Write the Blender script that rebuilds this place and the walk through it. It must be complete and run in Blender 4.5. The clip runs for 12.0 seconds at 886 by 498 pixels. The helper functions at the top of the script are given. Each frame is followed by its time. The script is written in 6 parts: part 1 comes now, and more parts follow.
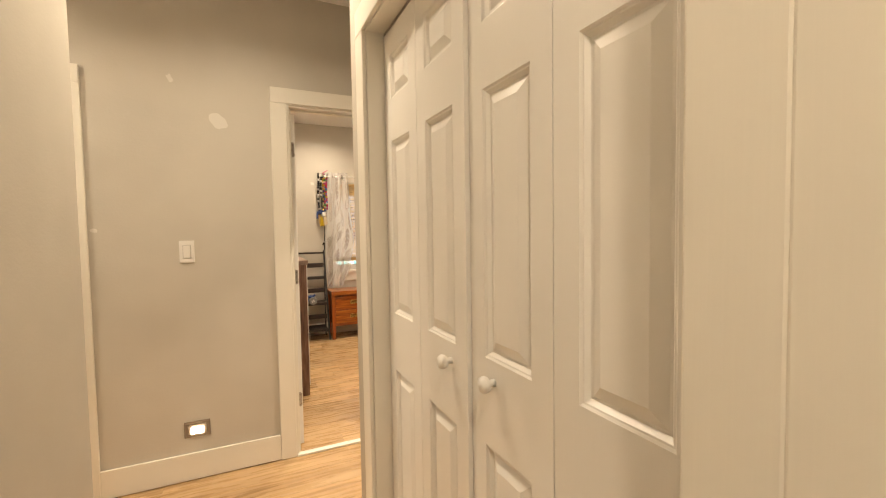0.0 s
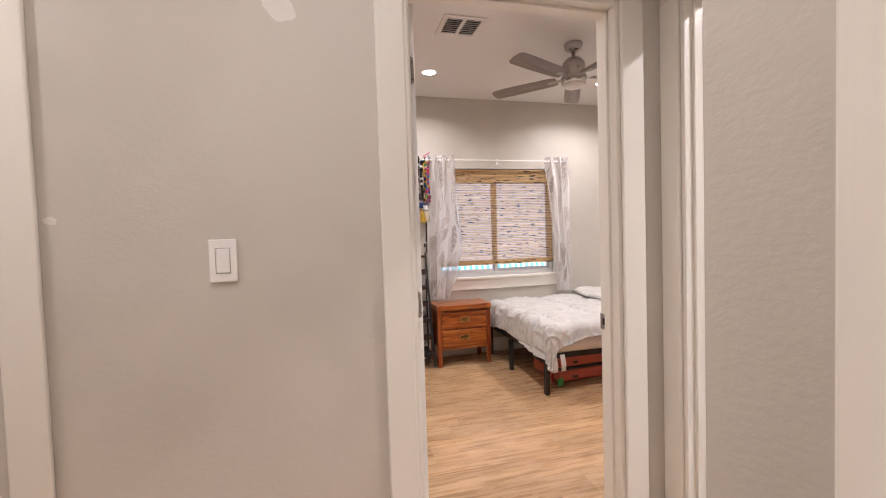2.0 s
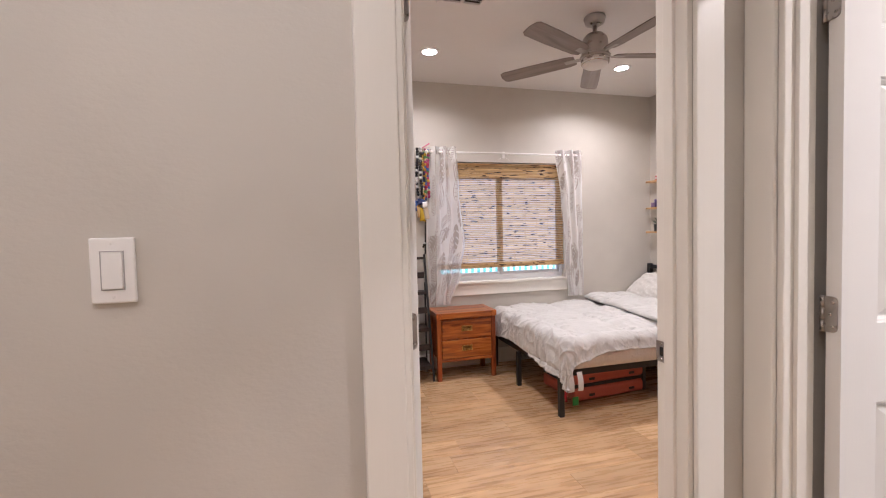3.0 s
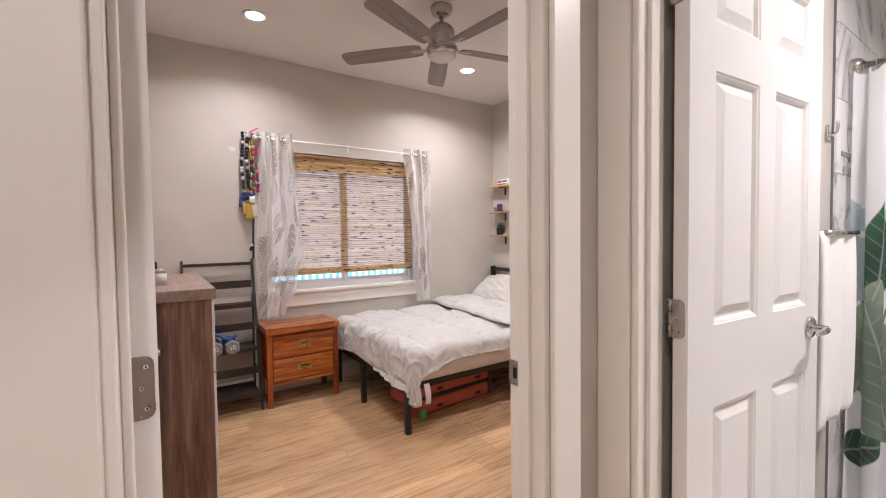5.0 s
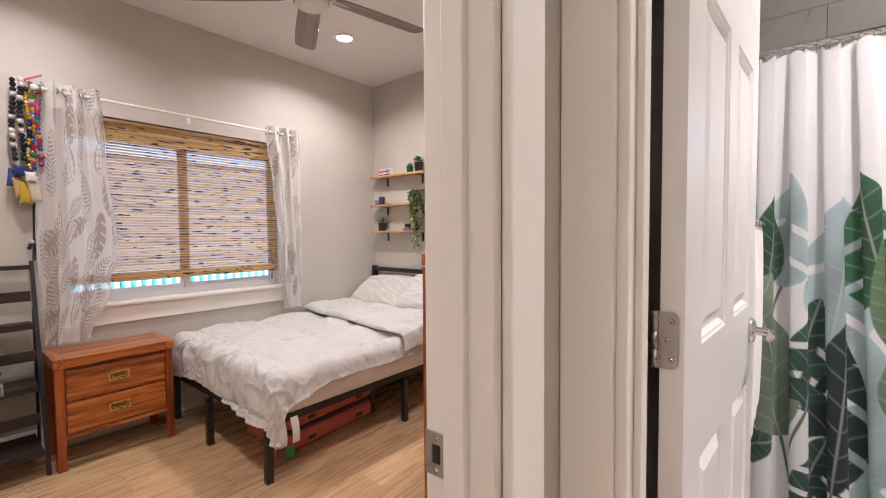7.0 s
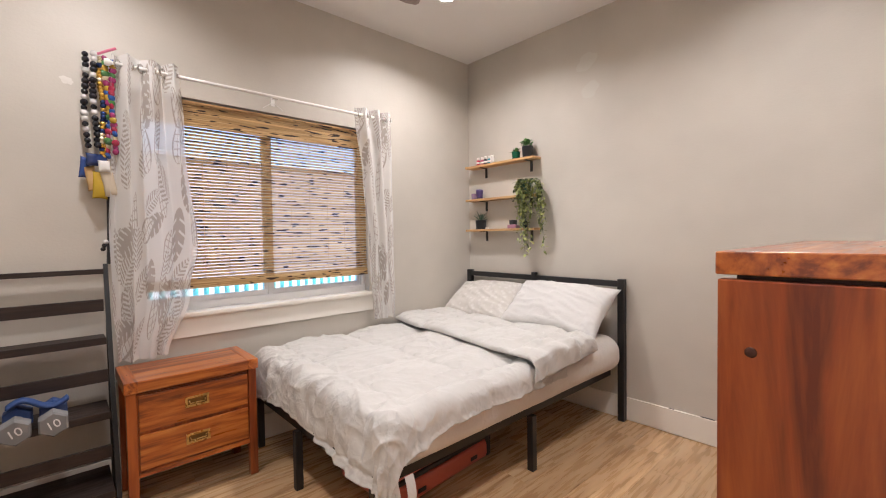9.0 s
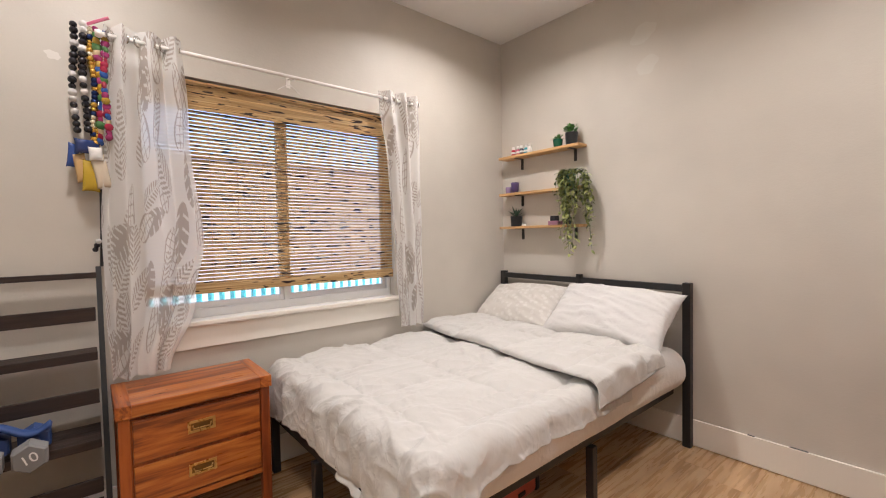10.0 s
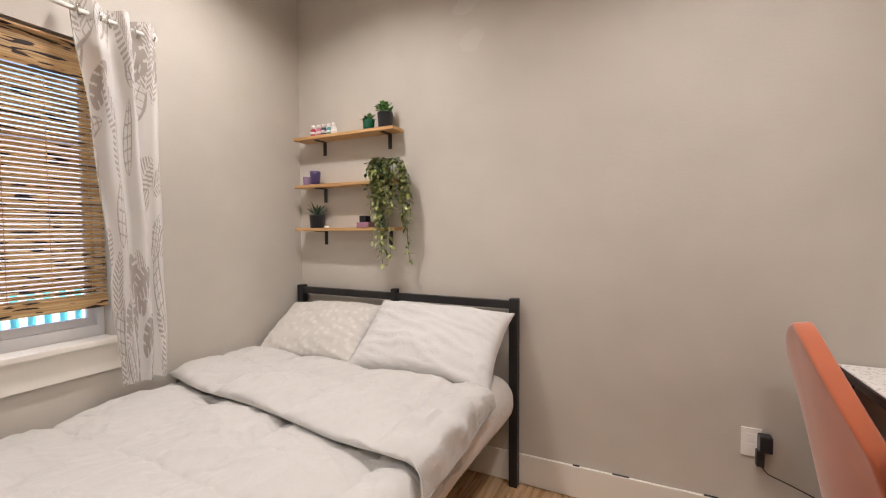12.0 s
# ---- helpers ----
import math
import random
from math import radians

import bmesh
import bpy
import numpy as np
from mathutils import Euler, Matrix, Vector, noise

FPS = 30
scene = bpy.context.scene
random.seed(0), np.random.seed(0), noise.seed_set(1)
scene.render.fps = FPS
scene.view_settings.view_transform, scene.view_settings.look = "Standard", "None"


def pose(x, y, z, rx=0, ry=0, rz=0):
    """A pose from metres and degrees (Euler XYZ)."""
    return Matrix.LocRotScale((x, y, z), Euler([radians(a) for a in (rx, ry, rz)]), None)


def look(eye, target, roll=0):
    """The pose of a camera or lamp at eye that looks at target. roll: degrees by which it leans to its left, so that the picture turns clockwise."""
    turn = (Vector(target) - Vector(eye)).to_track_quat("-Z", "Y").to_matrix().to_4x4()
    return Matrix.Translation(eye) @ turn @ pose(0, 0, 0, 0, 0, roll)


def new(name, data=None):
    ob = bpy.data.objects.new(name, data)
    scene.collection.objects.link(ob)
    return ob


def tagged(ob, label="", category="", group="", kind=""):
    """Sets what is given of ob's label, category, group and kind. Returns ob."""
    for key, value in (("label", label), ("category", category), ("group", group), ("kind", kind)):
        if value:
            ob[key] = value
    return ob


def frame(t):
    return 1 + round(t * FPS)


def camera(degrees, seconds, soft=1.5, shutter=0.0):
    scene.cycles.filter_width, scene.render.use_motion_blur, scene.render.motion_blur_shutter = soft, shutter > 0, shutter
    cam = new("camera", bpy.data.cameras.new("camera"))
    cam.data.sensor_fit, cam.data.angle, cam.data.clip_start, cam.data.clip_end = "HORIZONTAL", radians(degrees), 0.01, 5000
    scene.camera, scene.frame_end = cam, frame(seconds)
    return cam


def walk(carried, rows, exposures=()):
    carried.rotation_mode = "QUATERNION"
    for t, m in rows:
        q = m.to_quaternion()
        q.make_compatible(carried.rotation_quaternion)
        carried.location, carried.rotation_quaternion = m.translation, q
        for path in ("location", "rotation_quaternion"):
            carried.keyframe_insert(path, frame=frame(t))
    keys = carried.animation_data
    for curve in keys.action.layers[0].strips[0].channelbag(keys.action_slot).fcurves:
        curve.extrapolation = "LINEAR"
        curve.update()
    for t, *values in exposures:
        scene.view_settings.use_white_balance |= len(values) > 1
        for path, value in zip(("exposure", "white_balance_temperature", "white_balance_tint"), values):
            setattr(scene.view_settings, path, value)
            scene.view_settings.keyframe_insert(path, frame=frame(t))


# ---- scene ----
cam = camera(92.5, 12.0, soft=1.1)
METRES, EYE, TILT, LEAN, TURN = 5.5, 1.5, 0.0, 0.0, -24.4
PATH = [
    (0, (0.226, 0.809, 1.338), (1.079, 2.615, 1.247), -0.9),
    (0.5, (0.247, 1.199, 1.331), (0.961, 3.065, 1.243), -1.1),
    (1, (0.208, 1.571, 1.32), (0.787, 3.483, 1.231), -1.1),
    (1.5, (0.191, 1.871, 1.309), (0.724, 3.797, 1.223), -1.2),
    (2, (0.247, 2.155, 1.299), (0.752, 4.088, 1.224), -1.8),
    (2.5, (0.275, 2.392, 1.3), (0.759, 4.331, 1.223), -1.4),
    (4.5, (0.549, 2.749, 1.27), (1.453, 4.532, 1.206), -1.0),
    (5, (0.533, 2.815, 1.273), (1.661, 4.465, 1.204), -0.7),
    (5.5, (0.525, 2.865, 1.27), (1.854, 4.358, 1.203), -0.5),
    (6, (0.548, 2.921, 1.255), (2.028, 4.265, 1.184), -0.3),
    (6.5, (0.675, 3.037, 1.251), (2.215, 4.31, 1.17), -0.3),
    (7, (0.799, 3.17, 1.242), (2.346, 4.436, 1.163), -0.4),
    (9, (0.999, 3.83, 1.208), (2.345, 5.308, 1.147), -0.9),
    (9.5, (1.031, 4.015, 1.208), (2.331, 5.534, 1.148), -1.0),
    (10, (1.135, 4.14, 1.202), (2.419, 5.671, 1.138), -1.1),
    (10.5, (1.379, 4.254, 1.219), (2.667, 5.782, 1.153), -1.2),
    (11, (1.55, 4.337, 1.221), (2.907, 5.804, 1.158), -0.9),
    (11.5, (1.687, 4.42, 1.228), (3.23, 5.69, 1.157), -0.6),
    (12, (1.703, 4.487, 1.237), (3.501, 5.36, 1.153), -0.3),
]
EXPOSURES = [(0.0, 1.91, 8300, 9), (0.6, 1.88, 7800, 9), (1.0, 1.82, 6650, 14), (1.5, 1.83, 6230, 16.5), (2.5, 1.77, 5850, 19), (4.5, 1.72, 5850, 18), (5.5, 1.74, 5900, 18), (7.0, 1.67, 6000, 18.5), (9.0, 1.75, 6000, 14), (10.0, 1.68, 6150, 13.8), (11.0, 1.46, 6350, 14.4), (11.5, 1.46, 6300, 14.4), (12.0, 1.54, 6200, 14.2)]
walk(cam, [(t, look(eye, target, roll)) for t, eye, target, roll in PATH], EXPOSURES)

# ---- light ----
world = bpy.data.worlds.new("sky")
scene.world = world
world.use_nodes = True
wn = world.node_tree
sky = wn.nodes.new("ShaderNodeTexSky")
sky.sky_type = "NISHITA"
sky.sun_disc = False
sky.sun_elevation, sky.sun_rotation = radians(62), radians(235)
wn.links.new(sky.outputs[0], wn.nodes["Background"].inputs[0])
wn.nodes["Background"].inputs[1].default_value = 0.15
sun = new("sun", bpy.data.lights.new("sun", "SUN"))
sun.data.energy, sun.data.angle, sun.data.color = 4.5, radians(0.6), (1.0, 0.96, 0.9)
sun.rotation_euler = (radians(28), 0, radians(-55))

WARM = (1.0, 0.91, 0.82)
# Only the bedroom pair near y 5.8 is known; the others are added.
KNOWN_AND_ADDED_LAMPS = [("bedroom", 1.12, 5.79, 3.5), ("bedroom", 2.84, 5.78, 5.3), ("bedroom", 1.12, 4.2, 4.9), ("bedroom", 2.84, 4.2, 4.1),
         ("hall", 0.2, 0.35, 4.4), ("hall", 0.25, 2.5, 3.1), ("side hall", -1.1, 2.95, 3.0), ("guest room", -2.0, 4.7, 23), ("bathroom", 2.3, 2.5, 10)]


# ---- materials ----
def material(name, colour, rough=0.5, metal=0.0):
    m = bpy.data.materials.new(name)
    m.use_nodes = True
    b = m.node_tree.nodes["Principled BSDF"]
    b.inputs["Base Color"].default_value = (*colour, 1)
    b.inputs["Roughness"].default_value = rough
    b.inputs["Metallic"].default_value = metal
    return m


class Net:
    """A short hand for shader nodes."""
    def __init__(self, m):
        self.t = m.node_tree
        self.b = self.t.nodes["Principled BSDF"]

    def node(self, kind, **values):
        n = self.t.nodes.new("ShaderNode" + kind)
        for k, v in values.items():
            n.inputs[k.replace("_", " ")].default_value = v
        return n

    def link(self, a, b):
        self.t.links.new(a, b)

    def coords(self, scale=(1, 1, 1), turn=(0, 0, 0), which="Object"):
        c, mp = self.node("TexCoord"), self.node("Mapping")
        mp.inputs["Scale"].default_value, mp.inputs["Rotation"].default_value = scale, turn
        self.link(c.outputs[which], mp.inputs["Vector"])
        return mp.outputs[0]

    def world(self, scale=(1, 1, 1)):
        g, mp = self.node("NewGeometry"), self.node("Mapping")
        mp.inputs["Scale"].default_value = scale
        self.link(g.outputs["Position"], mp.inputs["Vector"])
        return mp.outputs[0]

    def noise(self, vec, scale, detail=4.0, rough=0.55, distort=0.0):
        n = self.node("TexNoise", Scale=scale, Detail=detail, Roughness=rough, Distortion=distort)
        self.link(vec, n.inputs["Vector"])
        return n.outputs["Fac"]

    def ramp(self, fac, stops):
        r = self.node("ValToRGB")
        e = r.color_ramp.elements
        while len(e) < len(stops):
            e.new(0.5)
        for k, (p, c) in zip(e, stops):
            k.position, k.color = p, (*c, 1) if len(c) == 3 else c
        self.link(fac, r.inputs["Fac"])
        return r.outputs["Color"]

    def mix(self, fac, a, b, how="MIX"):
        m = self.t.nodes.new("ShaderNodeMix")
        m.data_type, m.blend_type = "RGBA", how
        for sock, v in ((m.inputs[0], fac), (m.inputs[6], a), (m.inputs[7], b)):
            if isinstance(v, (int, float)):
                sock.default_value = v
            elif isinstance(v, tuple):
                sock.default_value = (*v, 1)
            else:
                self.link(v, sock)
        return m.outputs[2]

    def math(self, op, a, b=0.0):
        m = self.t.nodes.new("ShaderNodeMath")
        m.operation = op
        for sock, v in ((m.inputs[0], a), (m.inputs[1], b)):
            if isinstance(v, (int, float)):
                sock.default_value = v
            else:
                self.link(v, sock)
        return m.outputs[0]

    def random(self):
        return self.node("ObjectInfo").outputs["Random"]

    def colour(self, sock):
        self.link(sock, self.b.inputs["Base Color"])

    def rough(self, sock):
        self.link(sock, self.b.inputs["Roughness"])

    def bump(self, fac, strength=0.3, distance=0.002):
        n = self.node("Bump", Strength=strength, Distance=distance)
        self.link(fac, n.inputs["Height"])
        self.link(n.outputs[0], self.b.inputs["Normal"])


def wall_paint(name, base, patchy=0.05):
    m = material(name, base, 0.55)
    n = Net(m)
    big = n.noise(n.world(), 1.3, 3.0, 0.6)
    lo = tuple(c * (1 - patchy) for c in base)
    hi = tuple(min(1, c * (1 + patchy)) for c in base)
    n.colour(n.ramp(big, [(0.35, lo), (0.65, hi)]))
    n.rough(n.ramp(n.noise(n.world(), 0.9, 2.0), [(0.4, (0.50,) * 3), (0.62, (0.66,) * 3)]))
    orange = n.math("ADD", n.noise(n.world((1, 1, 1.6)), 90.0, 3.0), n.math("MULTIPLY", n.noise(n.world((1, 1, 2.2)), 28.0, 2.0), 0.9))
    n.bump(orange, 0.13, 0.004)
    return m


def satin_paint(name, base, rough=0.3, streak=0.03):
    m = material(name, base, rough)
    n = Net(m)
    brushed = n.noise(n.world((160, 160, 3)), 2.0, 3.0)
    lo = tuple(c * (1 - streak) for c in base)
    n.colour(n.ramp(brushed, [(0.3, lo), (0.7, base)]))
    n.rough(n.ramp(n.noise(n.world(), 6.0), [(0.3, (rough * 0.93,) * 3), (0.7, (rough * 1.1,) * 3)]))
    n.bump(brushed, 0.12, 0.001)
    return m


def grained_door_paint(name, base, rough=0.28):
    m = material(name, base, rough)
    n = Net(m)
    grain = n.noise(n.world((130, 130, 5)), 1.6, 5.0, 0.6, 0.6)
    n.colour(n.ramp(n.noise(n.world(), 2.5), [(0.3, tuple(c * 0.96 for c in base)), (0.7, base)]))
    n.bump(grain, 0.10, 0.002)
    return m


def wood(name, dark, mid, light, axis="x", scale=1.0, rough=0.35, contrast=1.0, bump=0.1, vary=True, coat=0.0):
    """Straight-grained wood along one axis of the object."""
    m = material(name, mid, rough)
    n = Net(m)
    stretch = {"x": (1.2, 14, 14), "y": (14, 1.2, 14), "z": (14, 14, 1.2)}[axis]
    vec = n.coords(tuple(s * scale for s in stretch))
    if vary:
        shift = n.node("CombineXYZ")
        n.link(n.math("MULTIPLY", n.random(), 37.0), shift.inputs[0])
        n.link(n.math("MULTIPLY", n.random(), 91.0), shift.inputs[1])
        add = n.t.nodes.new("ShaderNodeVectorMath")
        n.link(vec, add.inputs[0])
        n.link(shift.outputs[0], add.inputs[1])
        vec = add.outputs[0]
    g = n.noise(vec, 1.3, 6.0, 0.62, 1.1)
    fine = n.noise(vec, 7.0, 3.0, 0.5, 0.2)
    both = n.math("ADD", n.math("MULTIPLY", g, 0.75), n.math("MULTIPLY", fine, 0.25))
    k = 0.16 / contrast
    col = n.ramp(both, [(0.5 - k, dark), (0.5, mid), (0.5 + k, light)])
    if vary:
        tone = n.ramp(n.random(), [(0.0, (0.80, 0.79, 0.78)), (1.0, (1.10, 1.09, 1.07))])
        col = n.mix(1.0, col, tone, "MULTIPLY")
    n.colour(col)
    n.rough(n.ramp(fine, [(0.3, (rough * 0.8,) * 3), (0.7, (min(1, rough * 1.3),) * 3)]))
    n.b.inputs["Coat Weight"].default_value = coat
    n.b.inputs["Coat Roughness"].default_value = 0.12
    n.bump(both, bump, 0.002)
    return m


def metal(name, colour, rough=0.3):
    m = material(name, colour, rough, 1.0)
    n = Net(m)
    n.rough(n.ramp(n.noise(n.coords(), 40.0), [(0.3, (rough * 0.75,) * 3), (0.7, (rough * 1.3,) * 3)]))
    return m


def cloth(name, base, rough=0.85, weave=900.0, strength=0.15, blotch=0.04):
    m = material(name, base, rough)
    n = Net(m)
    n.colour(n.ramp(n.noise(n.coords(), 5.0), [(0.3, tuple(c * (1 - blotch) for c in base)), (0.7, base)]))
    n.bump(n.noise(n.coords(), weave * 0.3, 2.0), strength, 0.001)
    n.b.inputs["Sheen Weight"].default_value = 0.2
    return m


M_WALL = wall_paint("greige wall paint", (0.558, 0.522, 0.465), 0.065)
M_CEIL = wall_paint("white ceiling paint", (0.78, 0.76, 0.74), 0.02)
M_TRIM = satin_paint("white trim paint", (0.80, 0.765, 0.695), 0.32, 0.012)
M_DOOR = grained_door_paint("white grained door paint", (0.82, 0.80, 0.765))
M_FLOOR = wood("oak vinyl plank", (0.27, 0.15, 0.07), (0.52, 0.335, 0.175), (0.66, 0.46, 0.265), "x", 0.5, 0.27, 0.85, 0.05)
M_FLOORBED = material("dark subfloor", (0.12, 0.08, 0.05), 0.7)
M_NICKEL = metal("brushed nickel", (0.42, 0.39, 0.36), 0.32)
# Near-black that stands for the shade inside holes, slots and gaps.
M_BLACKGAP = material("black gap shade", (0.02, 0.02, 0.02), 0.8)
M_PLASTIC = material("white plastic", (0.83, 0.81, 0.78), 0.3)
M_BLACK = material("black powder coat", (0.012, 0.012, 0.013), 0.45)
M_BLACKPL = material("black plastic", (0.018, 0.018, 0.02), 0.35)


def glow(name, colour, strength):
    m = material(name, colour, 0.5)
    b = m.node_tree.nodes["Principled BSDF"]
    b.inputs["Emission Color"].default_value = (*colour, 1)
    b.inputs["Emission Strength"].default_value = strength
    return m


M_LAMP = glow("lit lamp lens", (1.0, 0.93, 0.82), 14.0)


# ---- mesh helpers ----
def B():
    return bmesh.new()


def bx(bm, x0, y0, z0, x1, y1, z1, bevel=0.0, seg=2):
    """A box, its edges rounded by bevel."""
    r = bmesh.ops.create_cube(bm, size=1.0)
    vs = r["verts"]
    for v in vs:
        v.co = Vector((x0 + (v.co.x + 0.5) * (x1 - x0), y0 + (v.co.y + 0.5) * (y1 - y0), z0 + (v.co.z + 0.5) * (z1 - z0)))
    if bevel > 0:
        es = list({e for v in vs for e in v.link_edges})
        bmesh.ops.bevel(bm, geom=es, offset=bevel, segments=seg, affect="EDGES", profile=0.5)
    return bm


def box(x0, y0, z0, x1, y1, z1, bevel=0.0, seg=2):
    return bx(B(), x0, y0, z0, x1, y1, z1, bevel, seg)


def tube(bm, pts, r, seg=10, caps=True):
    """A round tube along points; r is one radius or one for each point."""
    pts = [Vector(p) for p in pts]
    rs = r if isinstance(r, (list, tuple)) else [r] * len(pts)
    rings = []
    side = None
    for i, p in enumerate(pts):
        d = (pts[min(i + 1, len(pts) - 1)] - pts[max(i - 1, 0)]).normalized()
        if side is None:
            side = d.orthogonal().normalized()
        side = (side - d * side.dot(d)).normalized()
        up = d.cross(side)
        rings.append([bm.verts.new(p + (side * math.cos(a) + up * math.sin(a)) * rs[i]) for a in (k * math.tau / seg for k in range(seg))])
    for a, b in zip(rings, rings[1:]):
        for k in range(seg):
            bm.faces.new((a[k], a[(k + 1) % seg], b[(k + 1) % seg], b[k]))
    if caps:
        bm.faces.new(rings[0][::-1])
        bm.faces.new(rings[-1])
    return bm


def lathe(bm, profile, seg=24, at=(0, 0, 0), axis="z", solid=True):
    """A turned body: profile of (radius, height)."""
    rings = []
    for r, h in profile:
        ring = []
        for k in range(seg):
            a = k * math.tau / seg
            c = (r * math.cos(a), r * math.sin(a), h)
            if axis == "x":
                c = (c[2], c[0], c[1])
            elif axis == "y":
                c = (c[1], c[2], c[0])
            ring.append(bm.verts.new(Vector(at) + Vector(c)))
        rings.append(ring)
    for a, b in zip(rings, rings[1:]):
        for k in range(seg):
            bm.faces.new((a[k], a[(k + 1) % seg], b[(k + 1) % seg], b[k]))
    if solid and profile[0][0] > 1e-4:
        bm.faces.new(rings[0][::-1])
    if solid and profile[-1][0] > 1e-4:
        bm.faces.new(rings[-1])
    return bm


def grid_mesh(bm, nu, nv, f, closed_u=False):
    """A sheet of nu x nv quads; f(u, v) gives the place."""
    vs = [[bm.verts.new(f(i / nu, j / nv)) for j in range(nv + 1)] for i in range(nu + (0 if closed_u else 1))]
    n = len(vs)
    for i in range(nu):
        for j in range(nv):
            bm.faces.new((vs[i][j], vs[(i + 1) % n][j], vs[(i + 1) % n][j + 1], vs[i][j + 1]))
    return bm


def finish(name, bm, mat, smooth=False):
    bmesh.ops.recalc_face_normals(bm, faces=bm.faces[:])
    me = bpy.data.meshes.new(name)
    bm.to_mesh(me)
    bm.free()
    me.materials.append(mat)
    if smooth:
        for p in me.polygons:
            p.use_smooth = True
    return me


def part(name, bm, mat, parent=None, label="", smooth=False):
    ob = new(name, finish(name, bm, mat, smooth))
    if parent is not None:
        ob.parent = parent
    return tagged(ob, label) if label else ob


def thing(name, label, category, at=(0, 0, 0), turn=0.0, group=""):
    ob = new(name)
    ob.matrix_world = pose(*at, 0, 0, turn)
    ob.empty_display_size = 0.05
    return tagged(ob, label, category, group)


def struct(name, bm, mat, label, category, smooth=False):
    return tagged(new(name, finish(name, bm, mat, smooth)), label, category, kind="structure")


def wall_mesh(axis, a0, a1, lo, hi, z0, z1, holes=()):
    """A wall of one thickness, a0 to a1, that runs from lo to hi along the other axis, with openings (lo, hi, bottom, top)."""
    us = sorted({lo, hi, *[h[0] for h in holes], *[h[1] for h in holes]})
    zs = sorted({z0, z1, *[h[2] for h in holes], *[h[3] for h in holes]})
    solid = {}
    for i in range(len(us) - 1):
        for j in range(len(zs) - 1):
            u, z = (us[i] + us[i + 1]) / 2, (zs[j] + zs[j + 1]) / 2
            solid[i, j] = not any(h[0] < u < h[1] and h[2] < z < h[3] for h in holes)
    bm = B()
    seen = {}

    def v(a, u, z):
        k = (a, u, z)
        if k not in seen:
            seen[k] = bm.verts.new((a, u, z) if axis == "x" else (u, a, z))
        return seen[k]

    for (i, j), s in solid.items():
        if not s:
            continue
        u0, u1, w0, w1 = us[i], us[i + 1], zs[j], zs[j + 1]
        for a in (a0, a1):
            bm.faces.new((v(a, u0, w0), v(a, u1, w0), v(a, u1, w1), v(a, u0, w1)))
        for di, dj, p, q in ((-1, 0, (u0, w0), (u0, w1)), (1, 0, (u1, w0), (u1, w1)), (0, -1, (u0, w0), (u1, w0)), (0, 1, (u0, w1), (u1, w1))):
            if not solid.get((i + di, j + dj), False):
                bm.faces.new((v(a0, *p), v(a0, *q), v(a1, *q), v(a1, *p)))
    return bm


# ---- the shell ----
H = 2.70
NORTH, EAST = 6.44, 3.70
DOOR_TOP = 2.06
WIN = (1.30, 2.65, 0.82, 1.97)
WIN2 = (-3.36, -2.18, 0.82, 1.97)

struct("wall_north", wall_mesh("y", NORTH, NORTH + 0.14, -4.02, 3.97, 0, H, [WIN, WIN2]), M_WALL, "greige painted plaster wall with two window openings", "wall")
struct("wall_east", wall_mesh("x", EAST, EAST + 0.12, 3.54, NORTH, 0, H), M_WALL, "greige painted wall with faint paint patches and painted highlights", "wall")
struct("wall_south", wall_mesh("y", 3.437, 3.54, -4.02, 1.515, 0, H, [(-1.31, -0.575, 0, DOOR_TOP + 0.018), (0.476, 1.234, 0, DOOR_TOP + 0.018)]), M_WALL, "greige hallway wall with two bedroom doorways", "wall")
struct("wall_bath_north", wall_mesh("y", 3.36, 3.54, 1.515, 3.97, 0, H), M_WALL, "greige wall between bedroom and bathroom", "wall")
struct("wall_bath_west", wall_mesh("x", 1.415, 1.515, 1.40, 3.437, 0, H, [(2.572, 3.360, 0, DOOR_TOP + 0.018)]), M_WALL, "greige wall with the bathroom doorway", "wall")
struct("wall_recess", wall_mesh("y", 2.42, 2.535, 0.745, 1.415, 0, H), M_WALL, "greige wall end beside the closet", "wall")
struct("wall_closet", wall_mesh("x", 0.645, 0.745, -1.2, 2.535, 0, H, [(1.082, 2.318, 0, DOOR_TOP), (-0.33, 0.92, 0, DOOR_TOP)]), M_WALL, "greige hallway wall with closet openings", "wall")
struct("wall_hall_left", wall_mesh("x", -0.352, -0.232, -1.2, 2.483, 0, H), M_WALL, "greige hallway side wall with an outer corner", "wall")
struct("wall_side_hall", wall_mesh("y", 2.363, 2.483, -1.9, -0.352, 0, H), M_WALL, "greige wall of the side hall", "wall")
struct("wall_side_end", wall_mesh("x", -2.02, -1.9, 2.363, 3.437, 0, H), M_WALL, "greige end wall of the side hall", "wall")
struct("wall_hall_back", wall_mesh("y", -1.32, -1.2, -0.352, 0.745, 0, H), M_WALL, "greige end wall of the hallway", "wall")
struct("wall_between", wall_mesh("x", 0.13, 0.25, 3.54, NORTH, 0, H), M_WALL, "greige partition wall between two bedrooms", "wall")
struct("wall_west", wall_mesh("x", -4.02, -3.90, 3.54, NORTH, 0, H), M_WALL, "greige outer wall of the second bedroom", "wall")
struct("wall_closet_back", wall_mesh("x", 1.26, 1.38, -1.2, 1.40, 0, H), M_WALL, "plain closet back wall", "wall")
struct("wall_bath_south", wall_mesh("y", 1.28, 1.40, 1.38, 3.97, 0, H), M_WALL, "plain bathroom wall", "wall")
BWIN = (2.20, 2.98, 1.62, 2.02)
